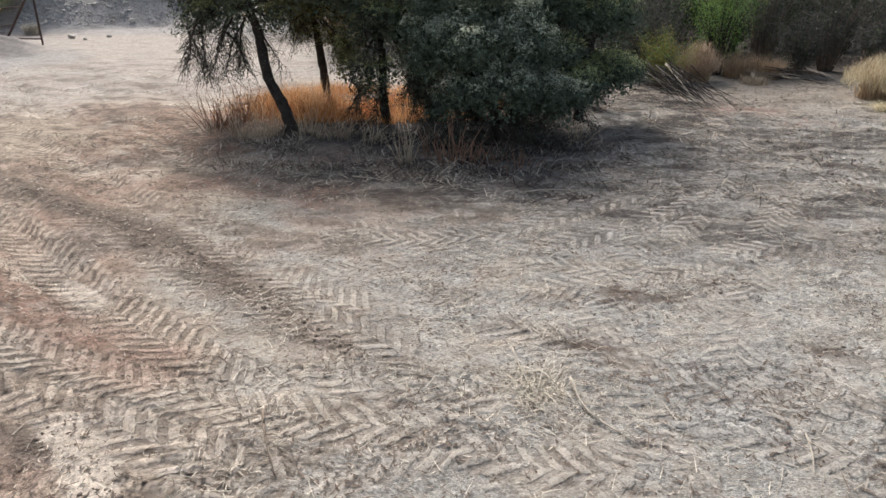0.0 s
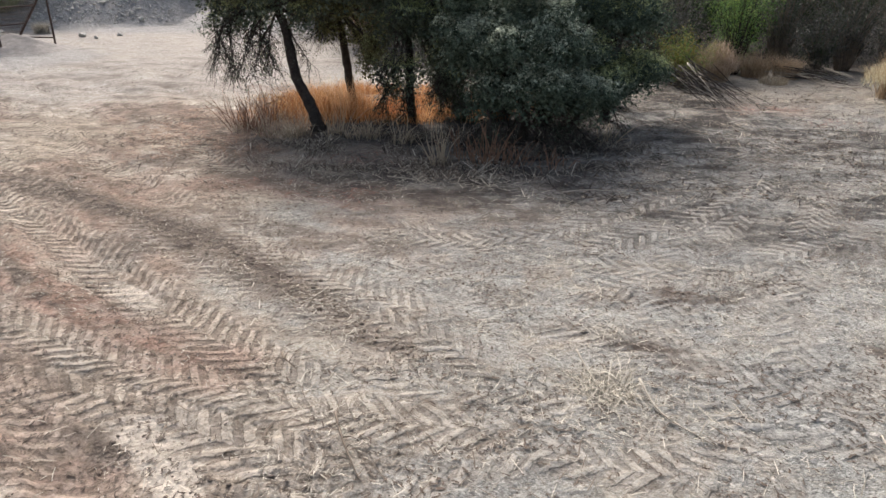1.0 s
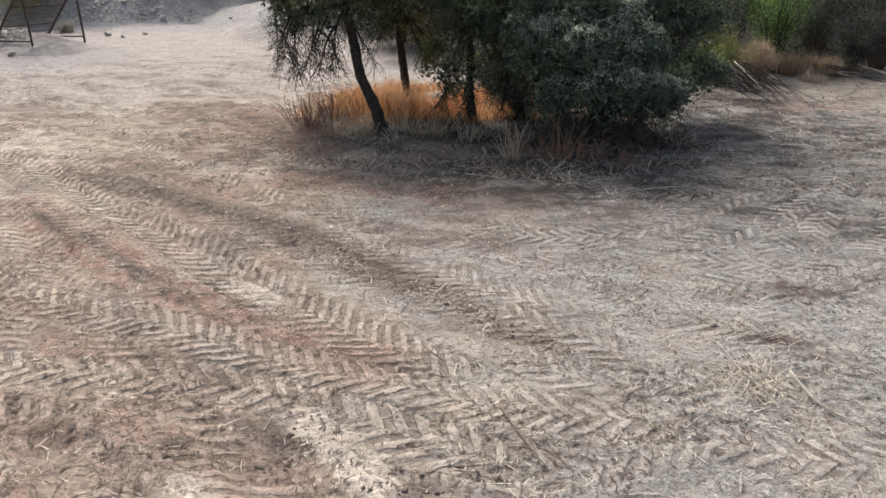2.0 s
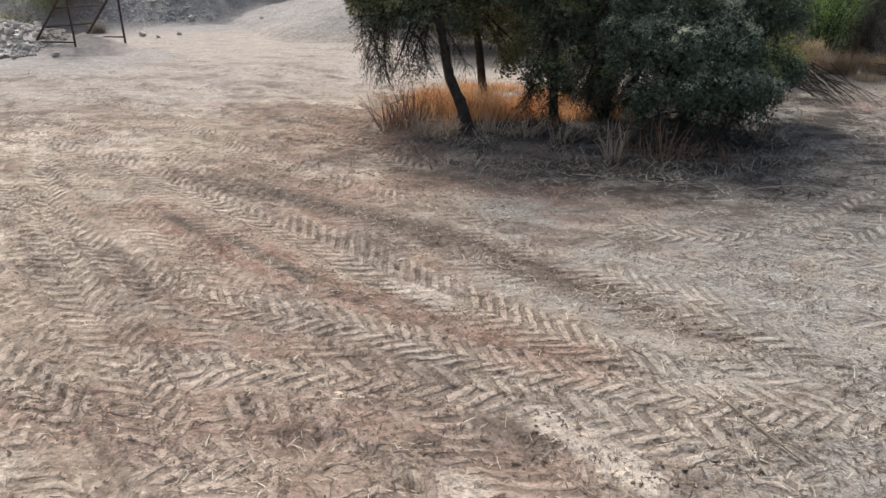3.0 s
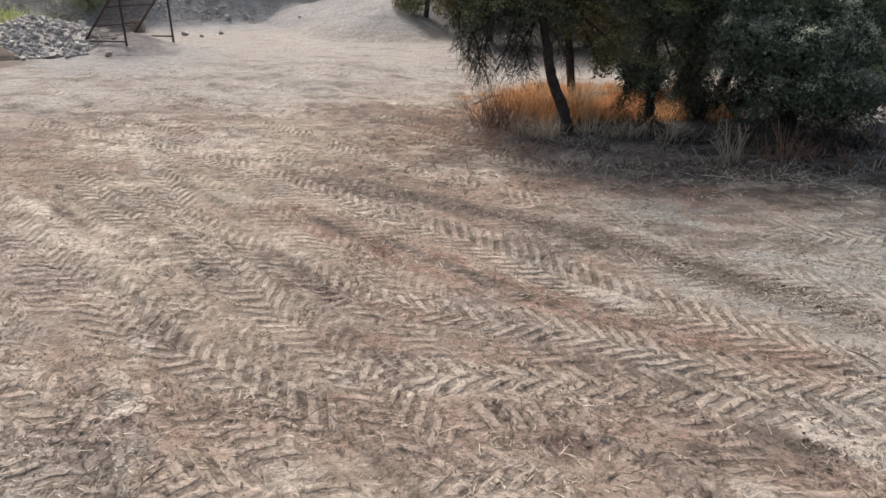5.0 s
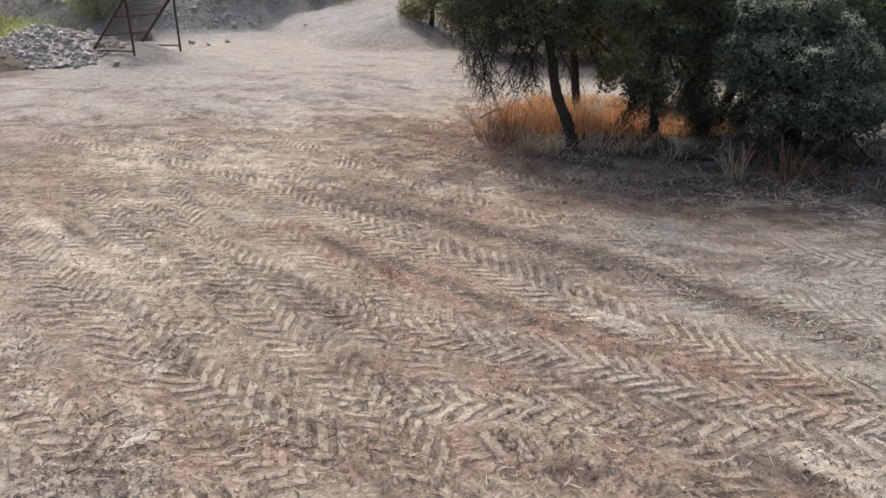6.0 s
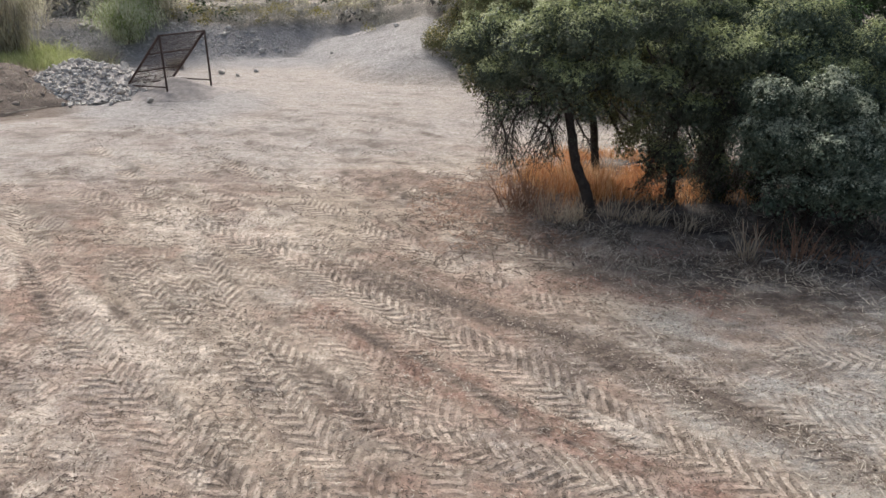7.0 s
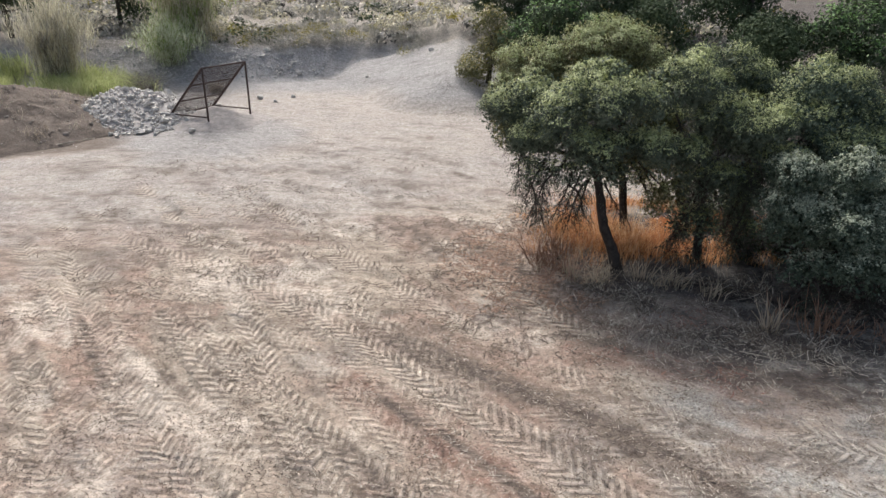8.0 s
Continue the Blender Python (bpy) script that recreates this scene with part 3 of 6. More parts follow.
tyre_track([(-12.4, 14.8), (-10.2, 12.9), (-8.6, 11.2), (-7.2, 9.9), (-5.9, 8.7), (-4.9, 7.7)], 0.46, 0.19, 0.7, 20)
tyre_track([(-11.6, 6.2), (-10.2, 5.6), (-8.8, 4.6), (-7.8, 3.9), (-6.9, 2.9)], 0.48, 0.2, 0.9, 21)
tyre_track([(-10.6, 4.6), (-9.3, 4.3), (-8.0, 4.35), (-6.8, 4.0)], 0.46, 0.19, 0.7, 22)
tyre_track([(-5.2, 3.95), (-4.4, 3.7), (-3.7, 3.3), (-2.9, 3.0)], 0.48, 0.2, 0.9, 23)
tyre_track([(-13.6, 9.4), (-12.2, 8.2), (-11.2, 7.0), (-10.2, 5.9)], 0.46, 0.19, 0.8, 24)
tyre_track([(-6.5, 11.2), (-5.6, 9.9), (-4.4, 8.9), (-3.2, 8.1), (-2.0, 7.3), (-0.9, 6.9)], 0.46, 0.18, 0.55, 25)
tyre_track([(1.2, 4.6), (2.0, 4.0), (2.8, 3.7), (3.6, 3.6)], 0.46, 0.18, 0.95, 26, fresh=0.35)
tyre_track([(2.2, 5.6), (3.1, 5.7), (3.9, 6.1), (4.8, 6.3)], 0.46, 0.18, 0.95, 27, fresh=0.35)
tyre_track([(-1.2, 4.9), (-0.5, 4.4), (0.3, 4.3), (1.0, 4.0)], 0.46, 0.18, 0.95, 28, fresh=0.35)

soil_band(RED, [(-7.6, 8.6), (-6.2, 7.3), (-5.2, 6.5), (-4.4, 5.95), (-3.6, 5.4), (-2.6, 4.75), (-1.7, 4.35)], 0.5, 1.0, 71)
soil_band(RED, [(-6.6, 5.1), (-5.4, 4.9), (-4.5, 4.75), (-3.4, 4.75)], 0.3, 0.8, 72)
soil_band(RED, [(-8.2, 4.0), (-6.8, 3.85), (-5.6, 3.9), (-4.0, 3.75), (-3.0, 3.6)], 0.45, 0.8, 73)
soil_band(RED, [(-4.5, 9.2), (-3.0, 9.3), (-1.6, 8.6), (-0.3, 8.1), (1.2, 7.7)], 0.6, 0.9, 74)
soil_band(DARKB, [(-4.4, 10.6), (-3.3, 9.7), (-2.0, 9.1), (-0.5, 8.6), (1.0, 8.2)], 0.6, 0.75, 152)
soil_band(DARKB, [(-4.0, 8.6), (-2.9, 7.9), (-1.9, 7.3), (-0.8, 6.9)], 0.3, 0.6, 153)
soil_band(RED, [(-5.2, 13.5), (-4.4, 11.8), (-3.6, 10.6), (-2.4, 9.9)], 0.6, 0.6, 75)
soil_band(RED, [(5.2, 15.8), (6.0, 14.4), (7.0, 13.2)], 0.6, 0.6, 76)
soil_band(RED, [(-8.3, 10.3), (-7.2, 9.6), (-6.3, 8.9)], 0.35, 0.5, 77)
RUT = [(-7.2, 9.7), (-5.83, 8.86), (-4.57, 8.11), (-3.36, 7.29), (-2.17, 6.27), (-1.55, 5.67), (-1.03, 5.17), (-0.5, 4.75)]
RUT_SOIL = np.zeros(len(X))
soil_band(RUT_SOIL, RUT, 0.48, 1.0, 81)
RUT_SOIL *= 1 - 0.6 * sstep(-2.4, -0.8, X)
soil_band(DARKB, RUT, 0.2, 1.1, 151)
soil_band(DARKB, [(-7.3, 8.3), (-6.1, 7.35), (-5.55, 6.95), (-4.85, 6.3), (-4.3, 5.8), (-3.6, 5.3)], 0.12, 0.9, 111)
soil_band(DARKB, [(-7.6, 7.2), (-7.2, 6.95), (-6.5, 6.3), (-5.9, 5.7)], 0.2, 0.85, 112)
soil_band(DARKB, [(-12.4, 9.9), (-11.9, 9.3), (-11.3, 8.5), (-10.7, 7.8)], 0.12, 0.9, 113)
soil_band(DARKB, [(-10.0, 11.3), (-9.75, 10.6), (-9.3, 9.9)], 0.13, 0.9, 114)
soil_band(DARKB, [(-9.7, 8.7), (-9.3, 8.3), (-8.9, 7.9)], 0.13, 0.8, 115)
soil_band(DARKB, [(1.1, 6.0), (1.9, 5.9), (2.8, 6.05)], 0.16, 0.8, 82)
soil_band(DARKB, [(1.45, 6.0), (1.74, 6.08), (2.1, 6.1)], 0.14, 1.1, 146)
soil_band(DARKB, [(2.4, 6.2), (2.78, 6.31), (3.1, 6.3)], 0.12, 1.0, 147)
soil_band(DARKB, [(0.85, 5.2), (1.2, 5.05), (1.7, 5.1)], 0.16, 1.0, 148)
soil_band(DARKB, [(3.0, 5.1), (3.4, 5.0)], 0.12, 0.8, 149)
soil_band(DARKB, [(1.0, 5.0), (1.7, 4.75), (2.4, 4.8)], 0.14, 0.6, 83)
soil_band(DARKB, [(-3.6, 3.7), (-3.3, 3.6), (-2.8, 3.55)], 0.2, 0.8, 84)
soil_band(DARKB, [(-2.1, 3.45), (-1.85, 3.2), (-1.6, 2.8)], 0.14, 0.9, 85)
soil_band(DARKB, [(-6.9, 10.2), (-6.0, 9.7), (-5.2, 9.0)], 0.22, 0.5, 86)
streaks = np.random.default_rng(31)
for i in range(46):
    a, b = streaks.uniform(-16, -3.5), streaks.uniform(9.5, 24)
    if a > -5.5 and b < 17:
        continue
    ln, t = streaks.uniform(0.5, 1.6), streaks.normal(-0.25, 0.3)
    soil_band(DARKB, [(a, b), (a + ln * 0.5 * math.cos(t), b + ln * 0.5 * math.sin(t) + 0.05), (a + ln * math.cos(t), b + ln * math.sin(t))], streaks.uniform(0.12, 0.3), streaks.uniform(0.4, 0.9), 200 + i)
soil_band(RED, [(-4.2, 3.9), (-3.0, 3.5), (-2.0, 3.3)], 0.3, 0.8, 121)
soil_band(RED, [(-9.6, 6.4), (-8.8, 5.6), (-8.0, 5.0)], 0.4, 0.7, 122)
soil_band(RED, [(-7.0, 6.6), (-6.4, 6.0), (-5.6, 5.5), (-4.6, 5.3)], 0.25, 0.8, 123)
soil_band(RED, [(-2.4, 8.2), (-1.2, 7.8), (0.0, 8.2), (0.9, 8.6)], 0.35, 0.7, 124)
soil_band(DARKB, [(-2.9, 3.75), (-2.5, 3.6), (-2.2, 3.6)], 0.18, 1.0, 125)
soil_band(DARKB, [(-4.0, 4.05), (-3.0, 3.85), (-2.0, 3.5)], 0.1, 0.8, 126)
soil_band(DARKB, [(-8.0, 5.6), (-7.6, 5.2), (-7.2, 4.8)], 0.16, 0.9, 127)
soil_band(DARKB, [(-10.4, 8.6), (-9.8, 8.0), (-9.3, 7.4)], 0.16, 0.9, 128)
tyre_track([(-6.6, 13.6), (-5.6, 12.6), (-4.9, 11.6), (-4.3, 10.6), (-3.6, 9.8)], 0.5, 0.17, 1.4, 341, fresh=0.8)
tyre_track([(-5.8, 14.0), (-5.0, 13.0), (-4.4, 12.0), (-3.9, 11.2)], 0.5, 0.17, 1.4, 342, fresh=0.8)
soil_band(DARKB, [(-6.0, 13.4), (-5.1, 12.6), (-4.6, 11.8), (-4.0, 11.0), (-3.4, 10.4)], 0.6, 0.7, 158)
SMEAR = np.zeros(len(X))
soil_band(SMEAR, [(-4.05, 6.36), (-3.84, 6.21), (-3.45, 5.92), (-3.1, 5.64), (-2.98, 5.54)], 0.15, 1.6, 87)
soil_band(SMEAR, [(-2.75, 4.05), (-2.45, 3.75), (-2.2, 3.52), (-1.95, 3.2), (-1.75, 2.95)], 0.22, 1.5, 88)
soil_band(SMEAR, [(-10.9, 12.4), (-10.2, 11.2), (-9.6, 10.2), (-9.3, 9.6)], 0.28, 0.9, 89)
soil_band(SMEAR, [(-11.7, 7.3), (-11.5, 7.45), (-11.35, 7.6)], 0.3, 1.0, 90)
soil_band(SMEAR, [(-7.62, 4.0), (-7.45, 4.06), (-7.28, 4.1)], 0.2, 1.1, 91)
soil_band(SMEAR, [(-6.35, 3.25), (-6.1, 3.3), (-5.8, 3.15)], 0.2, 0.6, 92)

BANDS = np.clip(np.maximum(RED, DARKB), 0, 1)
crusty = sstep(0.50, 0.66, fbm(WAY_U * 0.35, WAY_V, 0.8, 106)) * (0.35 + 0.65 * sstep(0.4, 0.6, fbm(X, Y, 0.35, 107)))
PALE = np.maximum(PALE, 0.85 * crusty * run_side * (Y < 15))
loose = sstep(0.54, 0.68, fbm(WAY_U * 0.3, WAY_V, 0.7, 108)) * (0.3 + 0.7 * sstep(0.42, 0.58, fbm(X, Y, 0.3, 109)))
DARKB = np.maximum(DARKB, 0.75 * loose * run_side * (Y < 15) * (1 - crusty))
RED = np.maximum(RED, 0.7 * sstep(0.5, 0.66, fbm(WAY_U * 0.3, WAY_V, 0.9, 110)) * run_side * (Y < 15))
edge = np.interp(Y, [2, 3, 4.5, 5.4, 6.4, 9.2, 11, 12.5], [-0.9, -1.2, -1.6, -2.4, -3.1, -3.0, -4.0, -4.2])
LITTER = sstep(-0.5, 0.8, X - edge + 1.1 * (fbm(X, Y, 1.2, 91) - 0.5)) * (0.40 + 0.46 * sstep(0.38, 0.62, fbm(X, Y, 0.6, 92)))
LITTER *= 1 - sstep(14, 19, Y + 0.3 * X) * 0.4
LITTER = np.maximum(LITTER, 0.35 * sstep(0.52, 0.72, fbm(X, Y, 1.3, 93)) * (Y < 13))
PALE *= 1 - 0.75 * BANDS
PALE = np.maximum(PALE, SMEAR)
LITTER *= 1 - 0.65 * np.clip(PALE, 0, 1)
LITTER *= 1 - 0.6 * BANDS
# dark litter soil round the thicket, with the oaks' shade painted into it
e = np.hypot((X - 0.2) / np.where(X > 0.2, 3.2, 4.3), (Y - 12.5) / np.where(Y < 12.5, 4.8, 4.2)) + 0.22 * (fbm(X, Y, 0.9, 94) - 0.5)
HUMUS_SHADE = (1 - sstep(0.78, 1.06, e)) * (1 - 0.4 * sstep(1.5, 3.0, X)) * (0.72 + 0.28 * sstep(0.3, 0.6, fbm(X, Y, 0.5, 95)))
HUMUS_SHADE = np.maximum(HUMUS_SHADE, 0.9 * sstep(10.5, 13.5, Y + 0.3 * fbm(X, Y, 1, 102)) * sstep(1.5, 3.0, X) * (1 - 0.6 * sstep(5.0, 6.5, X)) * sstep(0.24, 0.52, fbm(X, Y, 0.8, 103)))
DARKB = np.clip(DARKB, 0, 1) * (0.25 + 0.75 * sstep(0.36, 0.56, fbm(X, Y, 0.2, 96)))
SMEAR = np.clip(SMEAR, 0, 1)
DARKB *= 1 - 0.9 * SMEAR
RUT_SOIL *= 1 - 0.9 * SMEAR
DARKB = np.maximum(DARKB, RUT_SOIL * (0.7 + 0.3 * sstep(0.4, 0.6, fbm(X, Y, 0.16, 154))))
RED = np.maximum(RED, 0.55 * sstep(0.55, 0.72, fbm(X, Y, 1.6, 97)) * (Y < 14))
# broken, trodden soil before the thicket, its shade painted in, fading towards the mown ground
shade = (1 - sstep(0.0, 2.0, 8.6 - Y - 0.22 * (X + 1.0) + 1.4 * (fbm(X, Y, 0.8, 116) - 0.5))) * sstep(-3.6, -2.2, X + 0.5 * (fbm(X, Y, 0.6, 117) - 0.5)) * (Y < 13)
HUMUS_SHADE = np.maximum(HUMUS_SHADE, 0.85 * shade * (0.4 + 0.55 * sstep(0.38, 0.6, fbm(X * 0.7, Y * 1.5, 0.45, 118))))
mown_side = sstep(-2.2, 0.2, X) * (Y < 19)
LITTER = np.maximum(LITTER, mown_side * (0.55 + 0.38 * sstep(0.42, 0.62, fbm(X, Y, 0.5, 136))) * (1 - 0.5 * sstep(13.5, 16, Y)) + 0.25 * mown_side * sstep(0.8, 2.4, X) * (Y < 14))
# patches of the same painted shade reach over the mown ground
HUMUS_SHADE = np.maximum(HUMUS_SHADE, mown_side * sstep(5.4, 8.4, Y - 0.1 * X) * (0.05 + 0.45 * sstep(0.42, 0.62, fbm(X * 0.7, Y * 1.6, 0.6, 119))) * (1 - 0.85 * sstep(1.5, 3.5, X)) * (Y < 15))
HUMUS_SHADE *= 1 - (0.45 - 0.35 * sstep(10.8, 12.0, Y) * (X < 2.5)) * (1 - sstep(0.34, 0.56, fbm(X * 0.7, Y * 1.6, 0.28, 171)))
HUMUS_SHADE *= 1 - 0.55 * np.clip(RED, 0, 1) * (Y < 11)
HUMUS_SHADE *= 1 - 0.6 * (1 - sstep(-3.0, -0.8, X)) * (1 - sstep(10.4, 11.6, Y))
RED = np.maximum(RED, 0.36 * sstep(-9.5, -6.5, X + 1.5 * (fbm(X, Y, 1.2, 182) - 0.5)) * run_side * (1 - sstep(9.5, 11.5, Y)) * (0.3 + 0.7 * sstep(0.4, 0.6, fbm(X, Y, 0.7, 183))))
RED *= 0.65 + 0.35 * sstep(0.36, 0.58, fbm(X, Y, 0.22, 176))
RED *= 1 - 0.85 * SMEAR
RED *= 0.98 * (1 - 0.6 * mown_side * (Y < 13))
WOOD = sstep(18.5, 20.5, Y + 1.2 * (fbm(X, Y, 1.2, 137) - 0.5)) * sstep(-4.6, -2.6, X + 0.12 * (Y - 20)) * (1 - sstep(0.0, 0.3, ridge_height(X, Y)))
HUMUS_SHADE = np.maximum(HUMUS_SHADE, 0.8 * WOOD)
PRESS *= (1 - 0.6 * np.clip(DARKB, 0, 1)) * (1 - 0.85 * np.clip(SMEAR, 0, 1))
PRESS *= 1 - 0.3 * np.clip(RED, 0, 1)
DUST = sstep(12.5, 18.5, Y - 0.35 * (X + 6) + 2.2 * (fbm(X, Y, 2.0, 98) - 0.5)) * (1 - sstep(-5.6, -3.4, X - 0.1 * (Y - 14)) * (1 - sstep(17, 20, Y))) * (0.55 + 0.45 * fbm(X, Y * 2.2, 0.9, 99))
DUST *= X < 3
scuff = sstep(0.53, 0.66, fbm(X * 0.55 + 0.2 * Y, Y * 1.5, 0.9, 141)) * (0.4 + 0.6 * sstep(0.42, 0.6, fbm(X, Y * 1.6, 0.22, 142))) * sstep(8, 10, Y) * (1 - sstep(19, 23, Y)) * (1 - sstep(-5.0, -3.6, X))
DARKB = np.maximum(DARKB, 0.6 * scuff)
RED = np.maximum(RED, 0.6 * sstep(0.55, 0.68, fbm(X * 0.6, Y * 1.3, 1.1, 143)) * sstep(8, 10, Y) * (1 - sstep(17, 20, Y)) * (X < -3.6))
foot = np.hypot((X + 21.0) / 4.6, (Y - 20.8) / 2.9) + 0.25 * (fbm(X, Y, 0.9, 144) - 0.5)
DARKB = np.maximum(DARKB, 0.8 * (1 - sstep(0.8, 0.95, foot)))
DUST *= 1 - 0.8 * (1 - sstep(0.8, 0.95, foot))
SCRUB = sstep(1.0, 1.5, far_height(X, Y)) * (1 - sstep(-0.1, 0.25, ridge_height(X, Y) - far_height(X, Y) + 0.15)) * (Y > 24)
SCRUB = np.maximum(SCRUB, sstep(17, 19, Y) * sstep(3, 5, X))
GRAV = sstep(27.5, 30.0, Y + 2 * (fbm(X, Y, 2, 100) - 0.5)) * (X < 0)
GRAV = np.maximum(GRAV, sstep(0.05, 0.45, ridge_height(X, Y)) * (Y > 22))
GRAV = np.maximum(GRAV, 0.75 * (1 - sstep(2.0, 3.6, np.hypot(X + 14.6, (Y - 21.6)) + 1.5 * (fbm(X, Y, 1, 101) - 0.5))))
GRAV, SCRUB = GRAV * (1 - WOOD), SCRUB * (1 - WOOD)

# no print where one track runs over another's edge
pg = PHASE.reshape(shape)
cut = np.zeros(shape, dtype=bool)
jx, jy = np.abs(np.diff(pg, axis=1)) > 0.8, np.abs(np.diff(pg, axis=0)) > 0.8
cut[:, 1:] |= jx
cut[:, :-1] |= jx
cut[1:] |= jy
cut[:-1] |= jy
PRESS[cut.ravel()] = 0
k = np.arange(shape[0] * shape[1]).reshape(shape)
gq = np.stack([k[:-1, :-1], k[:-1, 1:], k[1:, 1:], k[1:, :-1]], -1).reshape(-1, 4)
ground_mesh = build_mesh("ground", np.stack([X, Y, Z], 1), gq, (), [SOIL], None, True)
for attr, chans in (("soil_mix", (PALE, np.clip(RED, 0, 1), LITTER, HUMUS_SHADE)), ("soil_more", (GRAV, DUST, SCRUB, DARKB)), ("tyre", (PHASE, ACROSS, PRESS, TURN))):
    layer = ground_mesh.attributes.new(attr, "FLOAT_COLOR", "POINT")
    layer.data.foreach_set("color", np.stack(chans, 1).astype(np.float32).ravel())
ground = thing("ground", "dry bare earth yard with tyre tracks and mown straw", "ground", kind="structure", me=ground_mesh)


# ---- trees ----
def crown(soup, clumps, density=1.0, length=0.055, width=0.032, lit_share=0.35, leaf=0, lit_leaf=1):
    """Leaves in small tufts over the rounded lobes of each clump, with gaps between."""
    for (cx, cy, cz, r) in clumps:
        c = np.array([cx, cy, cz])
        small = r < 0.5
        nl = 4 if small else int(10 + 9 * r * r)
        ld = unit(nl)
        ld[:, 2] = np.abs(ld[:, 2]) * 0.95 - 0.3 * (rng.random(nl) < 0.45)
        lobe_c = c + ld * r * rng.uniform(0.45, 0.72, nl)[:, None] * np.array([1.0, 1.0, 0.85])
        lobe_r = rng.uniform(0.32, 0.50, nl) * (0.25 + 0.75 * r)
        for lc, lr in zip(lobe_c, lobe_r):
            m = int(840 * density * (lr / 0.35) ** 2 * (0.7 if small else 1.0)) + 10
            tufts = unit(int(34 + 60 * lr * lr / 0.12))
            tufts[:, 2] += 0.2
            rad = rng.uniform(0.78, 1.14 if not small else 1.5, len(tufts))
            w = rng.integers(0, len(tufts), m)
            d = tufts[w] + unit(m) * (rng.random(m) * 0.34)[:, None]
            d /= np.linalg.norm(d, axis=1)[:, None]
            fall = np.clip(1.0 - np.linalg.norm(d - tufts[w], axis=1) * 0.55, 0.5, 1)
            at = lc + d * (lr * rad[w] * fall * rng.uniform(0.86, 1.06, m))[:, None]
            face = d + np.array([0, 0, 0.35]) + unit(m) * 0.45
            # up-facing leaves high on a clump take the copy with light painted in
            y = rng.random(m) < lit_share * np.clip(d[:, 2] * 2.2 - 0.15, 0, 1) * np.clip(0.5 + (at[:, 2] - c[2]) / r * 0.8, 0.08, 1)
            leaves(soup, at, face, length, width, np.where(y, lit_leaf, leaf))
        # sparse larger inner leaves
        q = int(1250 * r * r * density)
        at = c + unit(q) * (r * rng.uniform(0.1, 0.8, q) ** 0.6)[:, None]
        leaves(soup, at, unit(q), length * 1.9, width * 2.2, leaf)


def limb(pts, radii, sides=8, rough=0.1):
    s = Soup()
    tube(s, smooth_line(pts, 0.09), radii, sides, rough)
    return s.mesh("limb", [BARK], True)


def oak(label, trunk, radius, clumps, twigs=(), leaf=OAK_LEAF, lit_leaf=OAK_LIT, lit_share=0.95, density=1.0, name="oak_tree", category="tree", length=0.045, hang=6):
    """A small evergreen oak: leaning trunk, limbs to each leaf clump, crown of small leaves."""
    base = Vector(trunk[0])
    root = thing(name, label, category, "oaks of the thicket")
    root.location = base
    loc = lambda p: tuple(np.array(p) - np.array(base))
    bent = [np.array(loc(p)) + (rng.normal(0, 0.035, 3) if 0 < i < len(trunk) - 1 else 0) for i, p in enumerate(trunk)]
    part("trunk", limb(bent, [radius * 1.45, radius * 1.08, radius, radius * 0.85, radius * 0.7], 10, 0.16), root)
    top = np.array(loc(trunk[-1]))
    fork = np.array(loc(trunk[-2]))
    for c in clumps:
        g = np.array(loc(c[:3]))
        mid = top * 0.55 + g * 0.45 + np.array([*rng.uniform(-0.18, 0.18, 2), -0.12])
        part("limb", limb([fork * 0.3 + top * 0.7, mid, g], [radius * 0.55, radius * 0.33, radius * 0.14], 6), root)
    low = [c for c in clumps if 0.35 < c[3]]
    twigs = list(twigs)
    bare = len(twigs)
    for _ in range(hang):
        c = low[rng.integers(len(low))]
        a = np.array(c[:3]) + np.array([*rng.uniform(-0.4, 0.4, 2), -0.5]) * c[3]
        twigs.append((tuple(a), (a[0] + rng.uniform(-0.35, 0.35), a[1] + rng.uniform(-0.35, 0.35), max(0.3, a[2] - rng.uniform(0.4, 0.9)))))
    for ti, t in enumerate(twigs):
        s = Soup()
        a, b = np.array(loc(t[0])), np.array(loc(t[1]))
        line = smooth_line([a, a * 0.5 + b * 0.5 + np.array([*rng.uniform(-0.1, 0.1, 2), 0.14]), b], 0.08)
        tube(s, line, [0.022, 0.014, 0.004], 5)
        for p in line[2:]:
            for _ in range(5):
                w = rng.uniform(-1, 1, 3) * np.array([0.28, 0.28, 0.12]) - np.array([0, 0, rng.uniform(0.1, 0.4)])
                tube(s, smooth_line([p, p + w * 0.5 + np.array([*rng.uniform(-0.05, 0.05, 2), 0.05]), p + w], 0.09), [0.006, 0.004, 0.002], 3)
                k = 3 if ti < bare else 9
                leaves(s, p + w * rng.uniform(0.3, 1.0, k)[:, None] + rng.normal(0, 0.035, (k, 3)), unit(k), length * 0.9, length * 0.5, 1)
        part("hanging_branch", s.mesh("hanging_branch", [BARK, leaf], True), root)
    s = Soup()
    crown(s, [(*loc(c[:3]), c[3]) for c in clumps], density, length, length * 0.58, lit_share)
    part("crown", s.mesh("crown", [leaf, lit_leaf]), root)
    return root


def dead_spray(root, at, r):
    """A spray of withered brown leaves on a tree."""
    s = Soup()
    n = 900
    d = unit(n) * np.array([0.8, 0.8, 1.3])
    leaves(s, np.array(at) - np.array(root.location) + d * (r * rng.random(n) ** 0.5)[:, None], unit(n), 0.06, 0.03)
    part("dead_leaves", s.mesh("dead_leaves", [RUST]), root, "withered reddish brown leaves")


